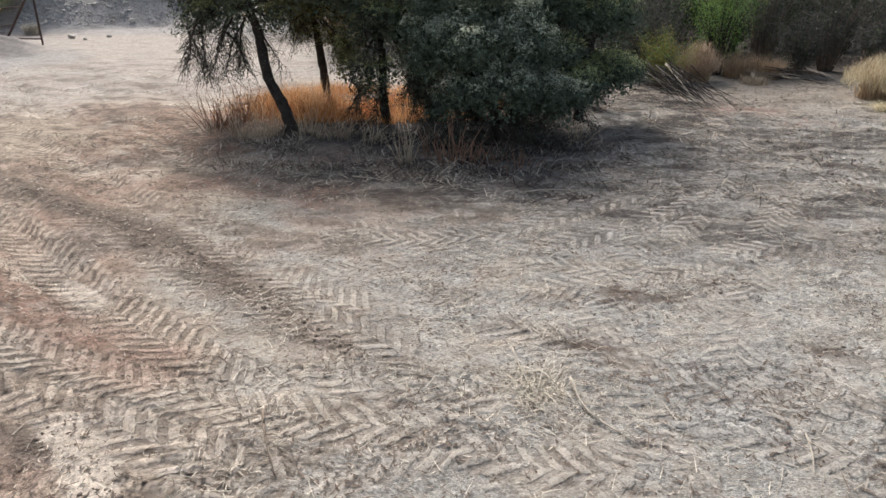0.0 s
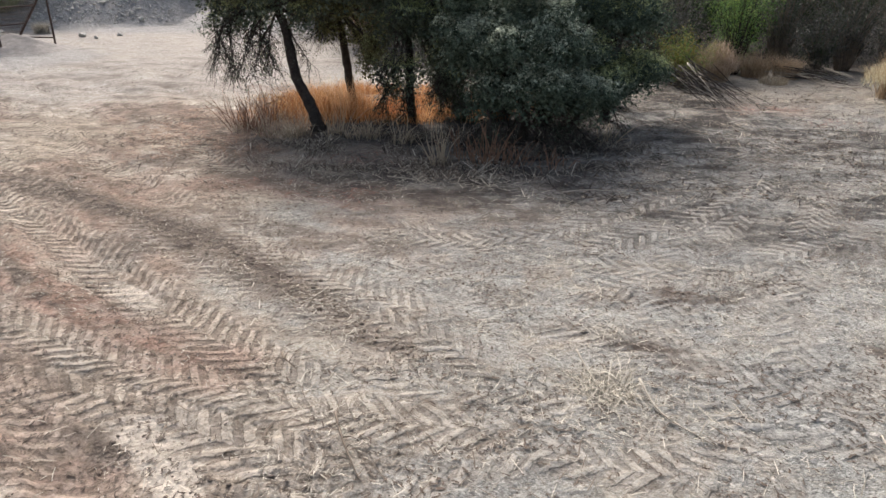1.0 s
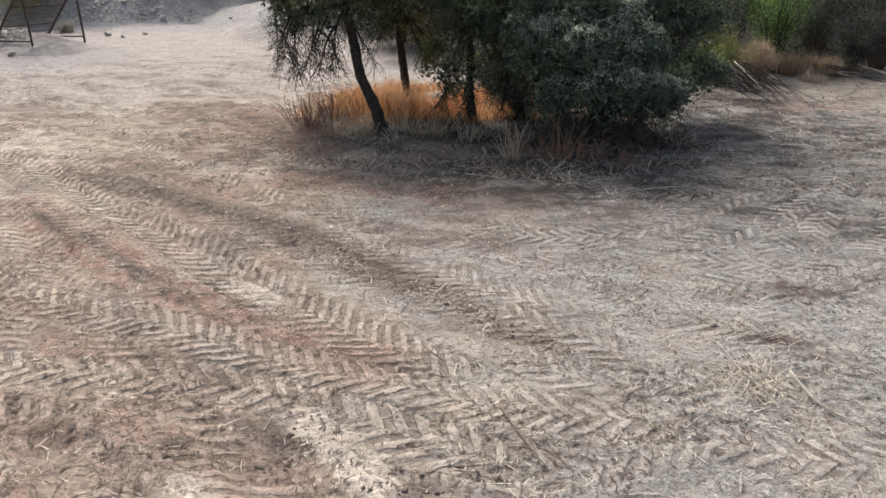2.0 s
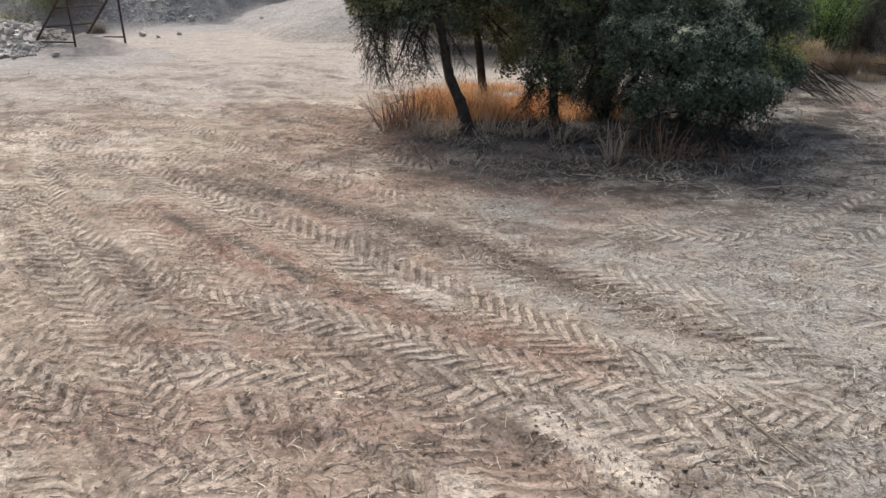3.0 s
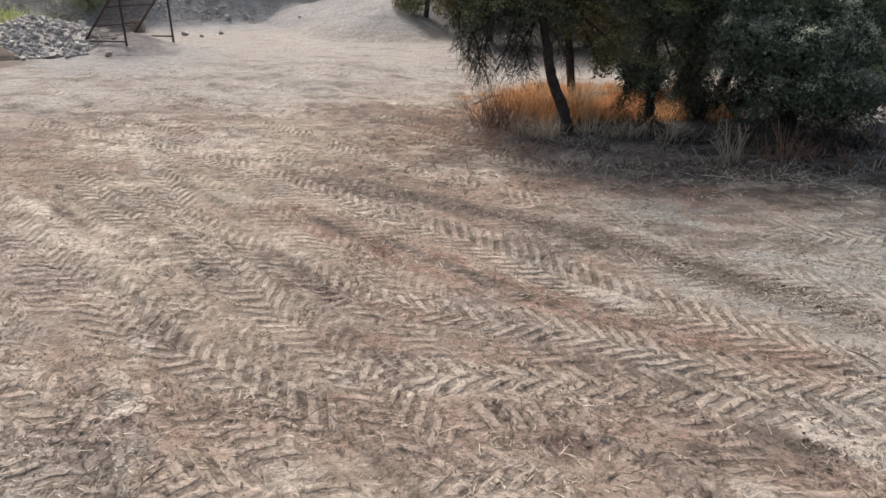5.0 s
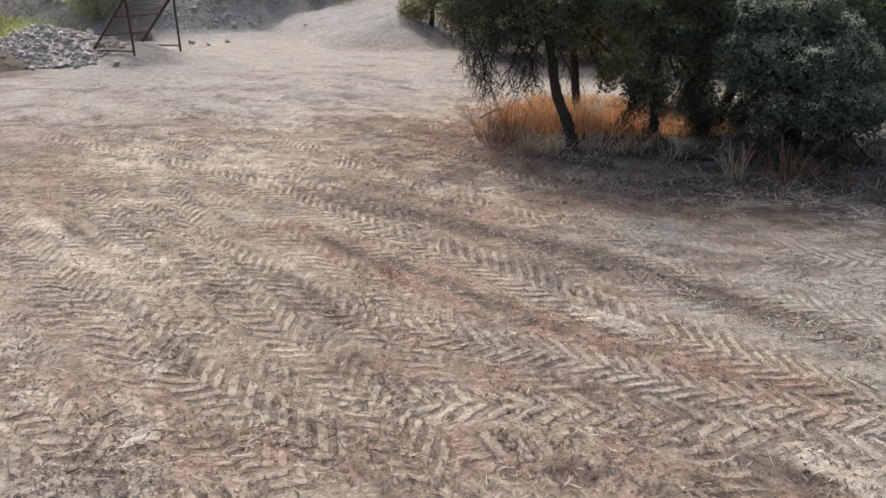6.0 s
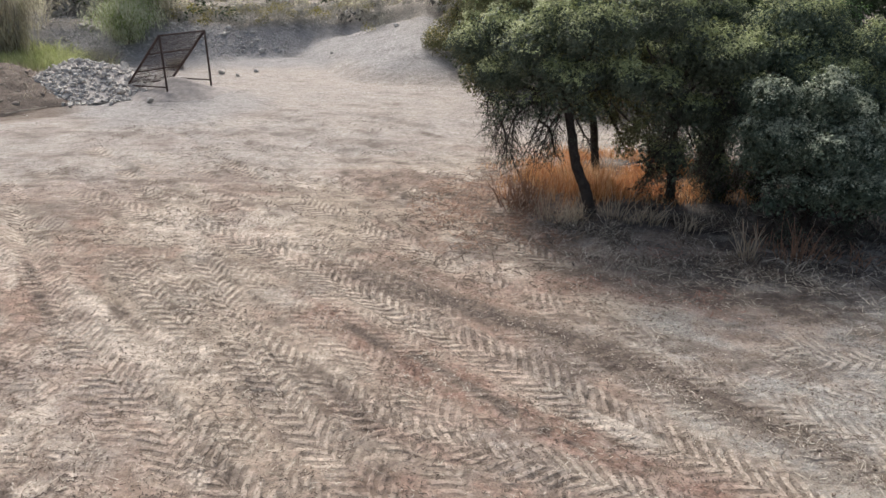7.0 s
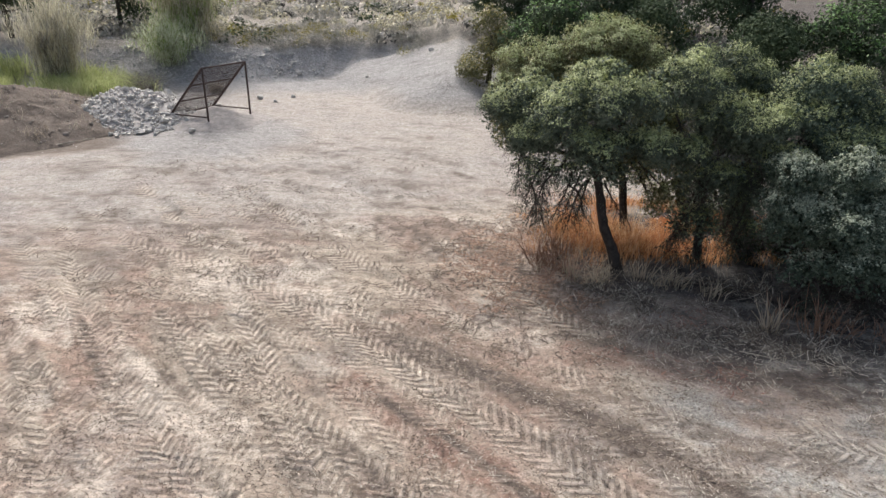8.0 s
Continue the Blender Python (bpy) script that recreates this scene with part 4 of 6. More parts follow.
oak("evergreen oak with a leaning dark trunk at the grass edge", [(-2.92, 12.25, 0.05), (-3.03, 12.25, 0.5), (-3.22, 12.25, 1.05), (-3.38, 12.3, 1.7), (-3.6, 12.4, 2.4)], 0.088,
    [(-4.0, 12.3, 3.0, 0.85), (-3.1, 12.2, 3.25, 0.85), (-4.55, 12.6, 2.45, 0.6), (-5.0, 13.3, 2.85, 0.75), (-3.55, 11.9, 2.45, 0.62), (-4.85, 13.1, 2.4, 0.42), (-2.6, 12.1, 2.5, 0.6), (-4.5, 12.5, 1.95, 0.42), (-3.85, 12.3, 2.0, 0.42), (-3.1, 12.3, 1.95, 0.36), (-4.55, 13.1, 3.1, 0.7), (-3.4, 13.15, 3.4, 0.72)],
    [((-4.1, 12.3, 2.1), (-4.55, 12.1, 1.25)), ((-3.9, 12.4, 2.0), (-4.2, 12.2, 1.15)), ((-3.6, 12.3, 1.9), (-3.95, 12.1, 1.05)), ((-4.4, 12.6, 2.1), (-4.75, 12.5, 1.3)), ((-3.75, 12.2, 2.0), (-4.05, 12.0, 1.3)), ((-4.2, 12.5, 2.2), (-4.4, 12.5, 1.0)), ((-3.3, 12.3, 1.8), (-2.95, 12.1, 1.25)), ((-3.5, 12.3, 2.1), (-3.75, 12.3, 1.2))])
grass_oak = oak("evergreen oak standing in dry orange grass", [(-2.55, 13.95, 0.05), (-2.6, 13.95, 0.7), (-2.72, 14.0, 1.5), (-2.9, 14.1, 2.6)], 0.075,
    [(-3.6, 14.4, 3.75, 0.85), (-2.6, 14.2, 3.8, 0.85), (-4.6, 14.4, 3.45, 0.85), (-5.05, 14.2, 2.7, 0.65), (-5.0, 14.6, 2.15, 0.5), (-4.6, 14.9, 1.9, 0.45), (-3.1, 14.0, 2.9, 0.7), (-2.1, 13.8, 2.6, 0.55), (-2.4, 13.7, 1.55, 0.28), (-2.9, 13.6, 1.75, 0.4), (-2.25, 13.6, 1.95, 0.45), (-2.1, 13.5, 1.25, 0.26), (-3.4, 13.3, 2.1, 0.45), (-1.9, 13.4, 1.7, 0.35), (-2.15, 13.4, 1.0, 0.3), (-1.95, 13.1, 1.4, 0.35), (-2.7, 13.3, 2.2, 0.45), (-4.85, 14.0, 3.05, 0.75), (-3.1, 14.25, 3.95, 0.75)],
    [((-2.7, 14.0, 1.6), (-3.3, 13.8, 1.5)), ((-2.7, 14.0, 1.9), (-2.2, 13.8, 1.2)), ((-2.7, 14.0, 1.5), (-3.35, 13.9, 2.4))], leaf=OAK_OLIVE, lit_share=1.0, hang=10)
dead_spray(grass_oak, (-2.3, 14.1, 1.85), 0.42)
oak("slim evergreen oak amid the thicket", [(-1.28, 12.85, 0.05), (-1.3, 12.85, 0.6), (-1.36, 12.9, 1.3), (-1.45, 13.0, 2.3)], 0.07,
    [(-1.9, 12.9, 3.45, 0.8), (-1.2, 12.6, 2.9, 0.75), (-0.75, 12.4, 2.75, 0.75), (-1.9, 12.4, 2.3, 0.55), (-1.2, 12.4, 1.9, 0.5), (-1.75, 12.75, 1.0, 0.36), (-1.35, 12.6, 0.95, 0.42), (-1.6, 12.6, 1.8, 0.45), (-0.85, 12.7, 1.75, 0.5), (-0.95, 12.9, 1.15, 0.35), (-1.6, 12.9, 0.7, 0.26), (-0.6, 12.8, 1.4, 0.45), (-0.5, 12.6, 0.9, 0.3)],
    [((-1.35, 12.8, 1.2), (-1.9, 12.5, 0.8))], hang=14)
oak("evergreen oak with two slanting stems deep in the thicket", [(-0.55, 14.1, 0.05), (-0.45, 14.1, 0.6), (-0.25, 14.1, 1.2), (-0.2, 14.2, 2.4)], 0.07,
    [(-0.95, 14.5, 3.6, 0.75), (-0.35, 14.4, 3.3, 0.7), (0.2, 14.5, 2.9, 0.75), (-0.9, 13.8, 2.4, 0.6), (-0.2, 13.4, 2.2, 0.6)], lit_share=0.8, hang=14)
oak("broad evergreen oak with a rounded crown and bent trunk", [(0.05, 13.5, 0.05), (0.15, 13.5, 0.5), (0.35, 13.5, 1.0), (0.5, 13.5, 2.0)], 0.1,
    [(0.75, 13.4, 3.2, 0.9), (1.3, 13.5, 2.85, 0.75), (0.2, 13.2, 2.85, 0.7), (0.9, 12.8, 2.4, 0.7), (-0.1, 12.6, 2.1, 0.6), (0.3, 12.5, 1.5, 0.5)], leaf=OAK_BLUE, lit_share=0.8, hang=14)
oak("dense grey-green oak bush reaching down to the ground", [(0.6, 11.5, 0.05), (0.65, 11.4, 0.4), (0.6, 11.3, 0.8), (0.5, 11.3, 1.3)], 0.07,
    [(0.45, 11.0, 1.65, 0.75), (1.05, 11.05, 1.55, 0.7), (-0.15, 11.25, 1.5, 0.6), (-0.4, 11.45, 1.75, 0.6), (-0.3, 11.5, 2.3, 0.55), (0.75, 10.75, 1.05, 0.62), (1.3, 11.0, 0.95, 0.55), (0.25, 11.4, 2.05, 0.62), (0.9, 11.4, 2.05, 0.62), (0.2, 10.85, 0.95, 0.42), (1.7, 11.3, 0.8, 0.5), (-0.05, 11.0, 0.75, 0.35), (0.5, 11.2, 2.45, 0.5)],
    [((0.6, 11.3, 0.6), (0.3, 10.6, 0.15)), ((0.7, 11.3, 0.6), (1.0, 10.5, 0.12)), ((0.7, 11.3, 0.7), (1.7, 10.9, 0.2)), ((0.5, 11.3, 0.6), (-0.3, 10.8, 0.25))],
    leaf=OAK_BLUE, lit_leaf=OAK_BLUE_LIT, lit_share=1.0, density=1.15, name="oak_bush", category="bush")
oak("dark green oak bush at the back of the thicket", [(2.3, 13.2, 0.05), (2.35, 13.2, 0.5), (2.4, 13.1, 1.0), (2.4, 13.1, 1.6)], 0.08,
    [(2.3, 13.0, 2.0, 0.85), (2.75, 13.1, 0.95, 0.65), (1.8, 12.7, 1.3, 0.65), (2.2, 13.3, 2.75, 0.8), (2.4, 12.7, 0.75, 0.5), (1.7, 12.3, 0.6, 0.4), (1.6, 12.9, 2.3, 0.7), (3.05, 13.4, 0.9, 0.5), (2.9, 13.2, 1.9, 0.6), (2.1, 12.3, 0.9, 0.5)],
    leaf=OAK_BLUE, lit_share=0.85, density=0.9, name="oak_bush", category="bush")


# ---- grass and litter ----
ZG = Z.reshape(shape)


def surface_at(x, y):
    """Height of the soil with its prints."""
    i, j = np.clip(np.searchsorted(gx, x) - 1, 0, len(gx) - 2), np.clip(np.searchsorted(gy, y) - 1, 0, len(gy) - 2)
    u, v = (x - gx[i]) / (gx[i + 1] - gx[i]), (y - gy[j]) / (gy[j + 1] - gy[j])
    return (ZG[j, i] * (1 - u) + ZG[j, i + 1] * u) * (1 - v) + (ZG[j + 1, i] * (1 - u) + ZG[j + 1, i + 1] * u) * v


def scatter(n, x0, x1, y0, y1, keep):
    x, y = rng.uniform(x0, x1, n), rng.uniform(y0, y1, n)
    f = keep(x, y) > rng.random(n)
    x, y = x[f], y[f]
    return np.stack([x, y, surface_at(x, y)], 1)


def grass_field(name, label, bases, height, width, lean, mat, category="grass", curl=0.4):
    s = Soup()
    blades(s, bases, height, width, lean, 0, curl)
    return thing(name, label, category, kind="stuff", me=s.mesh(name, [mat]))


gold = lambda x, y: sstep(12.3, 12.9, y + 0.7 * (1 - sstep(-2.9, -2.2, x))) * (1 - 0.35 * sstep(-2.6, -1.8, x)) * sstep(0.32, 0.56, fbm(x, y, 0.7, 120)) * (1 - sstep(0.35, 1.0, np.hypot((x + 1.6) / 3.2, (y - 14.4) / 2.7) + 0.7 * (fbm(x, y, 0.8, 123) - 0.5)))
b = scatter(62000, -5.0, 1.2, 12.2, 17.2, gold)
grass_field("dry_orange_grass", "tall dry orange grass growing under the oaks", b, (0.10 + 0.28 * fbm(b[:, 0], b[:, 1], 0.6, 121) + 0.5 * np.exp(-(((b[:, 0] + 3.3) / 0.9) ** 2) - ((b[:, 1] - 13.5) / 1.0) ** 2)), 0.008, 0.7, GOLD)
tall = lambda x, y: np.exp(-(((x + 3.0) / 0.6) ** 2) - ((y - 13.35) / 0.65) ** 2) * sstep(0.32, 0.55, fbm(x, y, 0.4, 155))
b = scatter(6500, -4.6, -1.6, 12.3, 14.8, tall)
grass_field("pale_golden_grass", "tall pale golden dry grass round the leaning oak", b, 0.45 + 0.6 * fbm(b[:, 0], b[:, 1], 0.5, 156), 0.006, 0.5, PALE_GOLD)
fringe = lambda x, y: 0.75 * sstep(0.52, 0.66, fbm(x, y, 0.5, 122)) * (1 - sstep(0.0, 0.5, np.abs(y - (12.0 - 0.25 * (x + 3.9) * 0.4))))
b = scatter(9000, -4.6, -0.3, 11.0, 12.8, fringe)
grass_field("withered_grass_fringe", "withered brown grass along the edge of the thicket", b, 0.14 + 0.34 * fbm(b[:, 0], b[:, 1], 0.4, 124), 0.009, 1.3, STALK)


mat_zone = lambda x, y: sstep(0.42, 0.6, fbm(x * 0.7, y * 1.3, 0.55, 179)) * (1 - sstep(0.75, 1.0, np.hypot((x + 0.6) / 3.9, (y - 10.8) / 1.5)))
b = scatter(6000, -4.6, 3.2, 9.2, 12.6, mat_zone)
grass_field("trampled_grass", "dark trampled grass matted on the soil before the thicket", b, 0.10 + 0.16 * fbm(b[:, 0], b[:, 1], 0.4, 180), 0.011, 2.6, CHIPGRASS, curl=0.55)
b = scatter(4200, -4.6, 3.2, 8.8, 12.6, mat_zone)
grass_field("trampled_straw", "pale trampled straw matted on the soil before the thicket", b, 0.10 + 0.16 * fbm(b[:, 0], b[:, 1], 0.4, 181), 0.010, 2.8, STRAW, curl=0.55)


def stalk_clump(label, x, y, n, h, mat, spread=0.16, lean=0.55, radius=0.0072):
    """A clump of cut cane stalks, each a thin tapered stem."""
    root = thing("cane_clump", label, "plant", "cut cane clumps")
    root.location = (x, y, zat(x, y))
    for _ in range(n):
        s = Soup()
        a = np.array([*rng.normal(0, spread * 0.4, 2), -0.02])
        d = np.array([*(a[:2] / spread * lean * 0.7 + rng.normal(0, lean * 0.35, 2)), 1.0])
        hh = h * rng.uniform(0.35, 1.25)
        tube(s, smooth_line([a, a + d * hh * 0.5, a + d * hh + np.array([*rng.normal(0, 0.05, 2), -0.06])], 0.1), [radius, radius * 0.8, radius * 0.4], 4)
        part("stalk", s.mesh("stalk", [mat], True), root)
    return root


stalk_clump("pale cut cane stalks sprouting from dark soil", -0.68, 10.25, 26, 0.6, STALK)
stalk_clump("reddish dry cane stalks in front of the oak bush", 0.05, 10.25, 40, 0.6, RUST, 0.32, 0.6)
stalk_clump("pale cut cane stalks beside the leaning oak", -2.55, 11.95, 26, 0.5, STALK, 0.3, 0.7)
stalk_clump("thin dry cane stalks under the oak", -3.2, 12.0, 18, 0.45, STALK, 0.3, 0.7)
stalk_clump("dark withered stalks below the oak bush", 1.0, 10.2, 22, 0.35, RUST, 0.35, 0.7)


stalk_clump("thin dry stalks in dark soil", -1.45, 11.3, 16, 0.4, STALK, 0.3, 0.7)
stalk_clump("thin dry stalks in dark soil", -1.95, 11.65, 18, 0.42, STALK, 0.3, 0.7)
stalk_clump("rusty dry stalks below the oak", -0.35, 10.75, 18, 0.42, RUST, 0.3, 0.6)
stalk_clump("rusty dry stalks below the oak bush", 0.45, 10.3, 22, 0.4, RUST, 0.3, 0.7)
stalk_clump("thin dry stalks at the grass edge", -3.75, 11.95, 20, 0.45, STALK, 0.35, 0.7)
stalk_clump("withered reddish brown stalks at the edge of the orange grass", -4.25, 12.45, 60, 0.6, RUST, 0.4, 0.7)
stalk_clump("withered reddish brown stalks at the edge of the orange grass", -3.95, 13.1, 50, 0.6, RUST, 0.4, 0.7)
stalk_clump("thin dry stalks beside the oak bush", 2.05, 11.6, 16, 0.35, STALK, 0.3, 0.8)


def litter_mesh(n, keep, box, lmin, lmax, wid, mat, name, lift=0.012):
    p = scatter(n, *box, keep)
    m = len(p)
    a = rng.uniform(0, np.pi, m)
    ln = (lmin + (lmax - lmin) * rng.random(m) ** 2.2) * 0.5
    d = np.stack([np.cos(a), np.sin(a), rng.normal(0, 0.10, m)], 1) * ln[:, None]
    sd = np.stack([-np.sin(a), np.cos(a), np.zeros(m)], 1) * (wid * rng.uniform(0.5, 1.3, m) * 0.5)[:, None]
    up = np.array([0, 0, 1.0]) * (0.4 * lift + rng.uniform(0, 0.009, m))[:, None]
    bow = np.array([0, 0, 1.0]) * (rng.uniform(0, 0.06, m) * ln)[:, None] + sd * rng.normal(0, 1.0, m)[:, None]
    c = p + up
    v = np.stack([c - d - sd, c - d + sd, c + bow + sd, c + bow - sd, c + d + sd * 0.6, c + d - sd * 0.6], 1).reshape(-1, 3)
    i = np.arange(m)[:, None] * 6
    q = np.concatenate([np.hstack([i, i + 1, i + 2, i + 3]), np.hstack([i + 3, i + 2, i + 4, i + 5])])
    return build_mesh(name, v, q, (), [mat])


mown = lambda x, y: np.clip(0.10 + 0.90 * sstep(-0.8, 0.6, x - np.interp(y, [2, 4.5, 6.4, 11], [-1.0, -1.6, -3.1, -4.0])), 0, 1) * (0.06 + 0.8 * sstep(0.44, 0.68, fbm(x, y, 0.45, 130))) * (1 - 0.6 * sstep(-6, -10, x)) * (0.12 + 0.88 * sstep(0.78, 1.0, np.hypot((x - 0.2) / 4.3, (y - 12.5) / 4.3))) * (1 - (x < -3) * sstep(12, 14, y))
thing("straw_litter", "scattered pale straw and chopped stems on bare earth", "straw", kind="stuff",
      me=litter_mesh(105000, mown, (-12, 10, 2.6, 18), 0.02, 0.22, 0.0048, STRAW, "straw_litter"))
swath = lambda x, y: (1 - sstep(0.1, 0.85, np.abs(y - np.interp(x, [-3.2, -1.6, 0.0, 1.6], [10.3, 9.75, 9.2, 8.9])))) * sstep(0.36, 0.6, fbm(x, y, 0.45, 135)) * (1 - sstep(-0.2, 1.4, x))
thing("cut_cane_litter", "line of pale cut canes lying before the thicket", "straw", kind="stuff",
      me=litter_mesh(2400, swath, (-3.4, 1.6, 8.3, 11), 0.04, 0.30, 0.010, STRAW, "cut_cane_litter", 0.015))
ring = lambda x, y: 0.45 * (1 - sstep(0.0, 0.24, np.abs(np.hypot((x - 0.3) / 4.4, (y - 12.3) / 3.7) - 0.80))) * sstep(0.42, 0.6, fbm(x, y, 0.6, 131)) * (0.3 + 0.7 * (x < 0.3))
thing("straw_swath", "swath of longer cut stems round the thicket edge", "straw", kind="stuff",
      me=litter_mesh(19000, ring, (-4.6, 5.2, 8, 16), 0.06, 0.4, 0.011, STRAW, "straw_swath", 0.02))
thing("rusty_straw", "rust-brown straw and bark strewn at the grass edge", "straw", kind="stuff",
      me=litter_mesh(13000, lambda x, y: (1 - sstep(0.4, 1.0, np.hypot((x + 4.7) / 1.9, (y - 12.6) / 2.9))) * sstep(0.3, 0.55, fbm(x, y, 0.5, 134)), (-6.8, -2.8, 9.6, 15.6), 0.04, 0.42, 0.012, RUST, "rusty_straw", 0.015))
red_spots = [(-1.75, 8.85, 0.5), (-3.3, 9.75, 0.55), (-2.0, 10.5, 0.45), (5.9, 14.6, 0.7), (6.6, 13.4, 0.6)]
red_zone = lambda x, y: sum(np.exp(-((x - a) / r) ** 2 - ((y - c) / (r * 0.6)) ** 2) for a, c, r in red_spots) * sstep(0.35, 0.55, fbm(x, y, 0.3, 184))
thing("red_litter", "reddish dry leaf litter in patches on the soil", "litter", kind="stuff",
      me=litter_mesh(30000, red_zone, (-4.5, 8, 7.3, 15.6), 0.03, 0.2, 0.014, REDLEAF, "red_litter", 0.012))
thing("chopped_straw", "short bleached straw chaff on the mown ground", "straw", kind="stuff",
      me=litter_mesh(26000, lambda x, y: sstep(-2.4, -0.6, x) * sstep(0.5, 0.68, fbm(x, y, 0.4, 145)), (-2.4, 4.6, 2.6, 7.6), 0.012, 0.09, 0.0046, STRAW, "chopped_straw", 0.008))
run_straw = lambda x, y: (0.12 + 0.75 * sstep(0.48, 0.66, fbm(x, y, 0.6, 172))) * (1 - 0.5 * sstep(-9, -12, x))
thing("run_straw", "short pale straw bits trodden into the wheel runs", "straw", kind="stuff",
      me=litter_mesh(30000, run_straw, (-12.5, -1, 2.6, 11), 0.015, 0.11, 0.0055, STRAW, "run_straw", 0.012))
field = lambda x, y: (0.2 + 0.8 * sstep(0.45, 0.62, fbm(x, y * 1.5, 0.7, 173))) * (1 - 0.5 * sstep(5, 8, x))
thing("soil_chips", "dark crumbs and chips of bark over the soil", "soil", kind="stuff",
      me=litter_mesh(72000, lambda x, y: 0.12 + 0.8 * sstep(0.45, 0.66, fbm(x, y * 1.2, 0.5, 177)), (-12, 6, 2.6, 12), 0.012, 0.07, 0.013, CHIP, "soil_chips", 0.01))
thing("bark_chips", "dark brown bark chips beside the orange grass", "bark", kind="stuff",
      me=litter_mesh(5500, lambda x, y: (1 - sstep(0.35, 1.0, np.hypot((x + 5.0) / 2.4, (y - 12.6) / 3.4))) * sstep(0.36, 0.6, fbm(x, y * 1.4, 0.6, 178)), (-8, -2.8, 9.2, 16.5), 0.05, 0.34, 0.018, CHIP, "bark_chips", 0.015))
thing("field_stems", "pale cut stems strewn over the far mown ground", "straw", kind="stuff",
      me=litter_mesh(2400, field, (1.2, 9.5, 8.6, 17.5), 0.05, 0.36, 0.009, STALK, "field_stems", 0.02))
thing("field_twigs", "dark broken twigs strewn over the far mown ground", "twigs", kind="stuff",
      me=litter_mesh(7000, field, (0.8, 9.5, 8.6, 18.0), 0.06, 0.45, 0.018, BARK, "field_twigs", 0.02))
yard_bits = lambda x, y: sstep(0.46, 0.66, fbm(x * 0.7, y * 1.4, 1.0, 174)) * (1 - 0.7 * sstep(15, 20, y))
thing("yard_chips", "dark chips of soil and bark on the open yard", "soil", kind="stuff",
      me=litter_mesh(9000, yard_bits, (-15, -3.4, 9, 21), 0.04, 0.24, 0.022, CHIP, "yard_chips", 0.008))
thing("twig_litter", "dark broken twigs and chaff on the soil", "twigs", kind="stuff",
      me=litter_mesh(56000, lambda x, y: np.maximum(0.8 * sstep(0.42, 0.66, fbm(x, y, 0.8, 132)), np.exp(-((x - np.interp(y, [4.75, 5.17, 5.67, 6.27, 7.29, 8.11, 8.86], [-0.5, -1.03, -1.55, -2.17, -3.36, -4.57, -5.83])) / 0.2) ** 2) * (y > 4.4) * (y < 9.2)), (-12, 10, 2.6, 18), 0.02, 0.2, 0.006, TWIG, "twig_litter"))


def stone_mesh(seed, mat, flat=0.75, name="stone", worn=True):
    """An angular, slightly worn stone about one metre across."""
    r = np.random.default_rng(seed)
    bm = bmesh.new()
    for p in r.normal(size=(16, 3)):
        p = p / np.linalg.norm(p) * r.uniform(0.38, 0.54)
        bm.verts.new((p[0], p[1], p[2] * flat))
    hull = bmesh.ops.convex_hull(bm, input=bm.verts)
    bmesh.ops.delete(bm, geom=[g for g in hull["geom_interior"] if isinstance(g, bmesh.types.BMVert)], context="VERTS")
    if worn:
        bmesh.ops.bevel(bm, geom=bm.edges[:], offset=0.018, segments=1, affect="EDGES")
    bmesh.ops.triangulate(bm, faces=bm.faces[:])
    me = bpy.data.meshes.new(name)
    bm.to_mesh(me)
    bm.free()
    me.materials.append(mat)
    return me


def joined_stones(name, at, size, mat, seeds=6):
    """Many small stones in one mesh."""
    s = Soup()
    base = []
    for k in range(seeds):
        me = stone_mesh(200 + k, mat, worn=False)
        v = np.empty(len(me.vertices) * 3)
        me.vertices.foreach_get("co", v)
        f = np.array([p.vertices[:] for p in me.polygons])
        base.append((v.reshape(-1, 3), f))
        bpy.data.meshes.remove(me)
    for p, z in zip(at, size):
        v, f = base[rng.integers(seeds)]
        a = rng.uniform(0, 6.28)
        c, sn = math.cos(a), math.sin(a)
        w = v @ np.array([[c, sn, 0], [-sn, c, 0], [0, 0, 1.0]]) * z * rng.uniform(0.7, 1.3, 3) + p
        s.add(w, None, f)
    return s.mesh(name, [mat])


CLOD = simple("soil_clod", (0.15, 0.125, 0.105), (0.42, 0.37, 0.32), 8, 0.95)


def clods_mesh(name, at, size, mat):
    """Small angular crumbs of soil, in one mesh."""
    bm = bmesh.new()
    bmesh.ops.create_icosphere(bm, subdivisions=1, radius=0.5)
    v = np.array([x.co[:] for x in bm.verts])
    f = np.array([[x.index for x in y.verts] for y in bm.faces])
    bm.free()
    n = len(at)
    w = v[None] * (size[:, None] * rng.uniform(0.5, 1.5, (n, 3)) * np.array([1.15, 1.15, 0.75]))[:, None, :] * rng.uniform(0.45, 0.95, (n, len(v), 1)) + at[:, None, :]
    return build_mesh(name, w.reshape(-1, 3), (), (f[None] + (np.arange(n) * len(v))[:, None, None]).reshape(-1, 3), [mat])


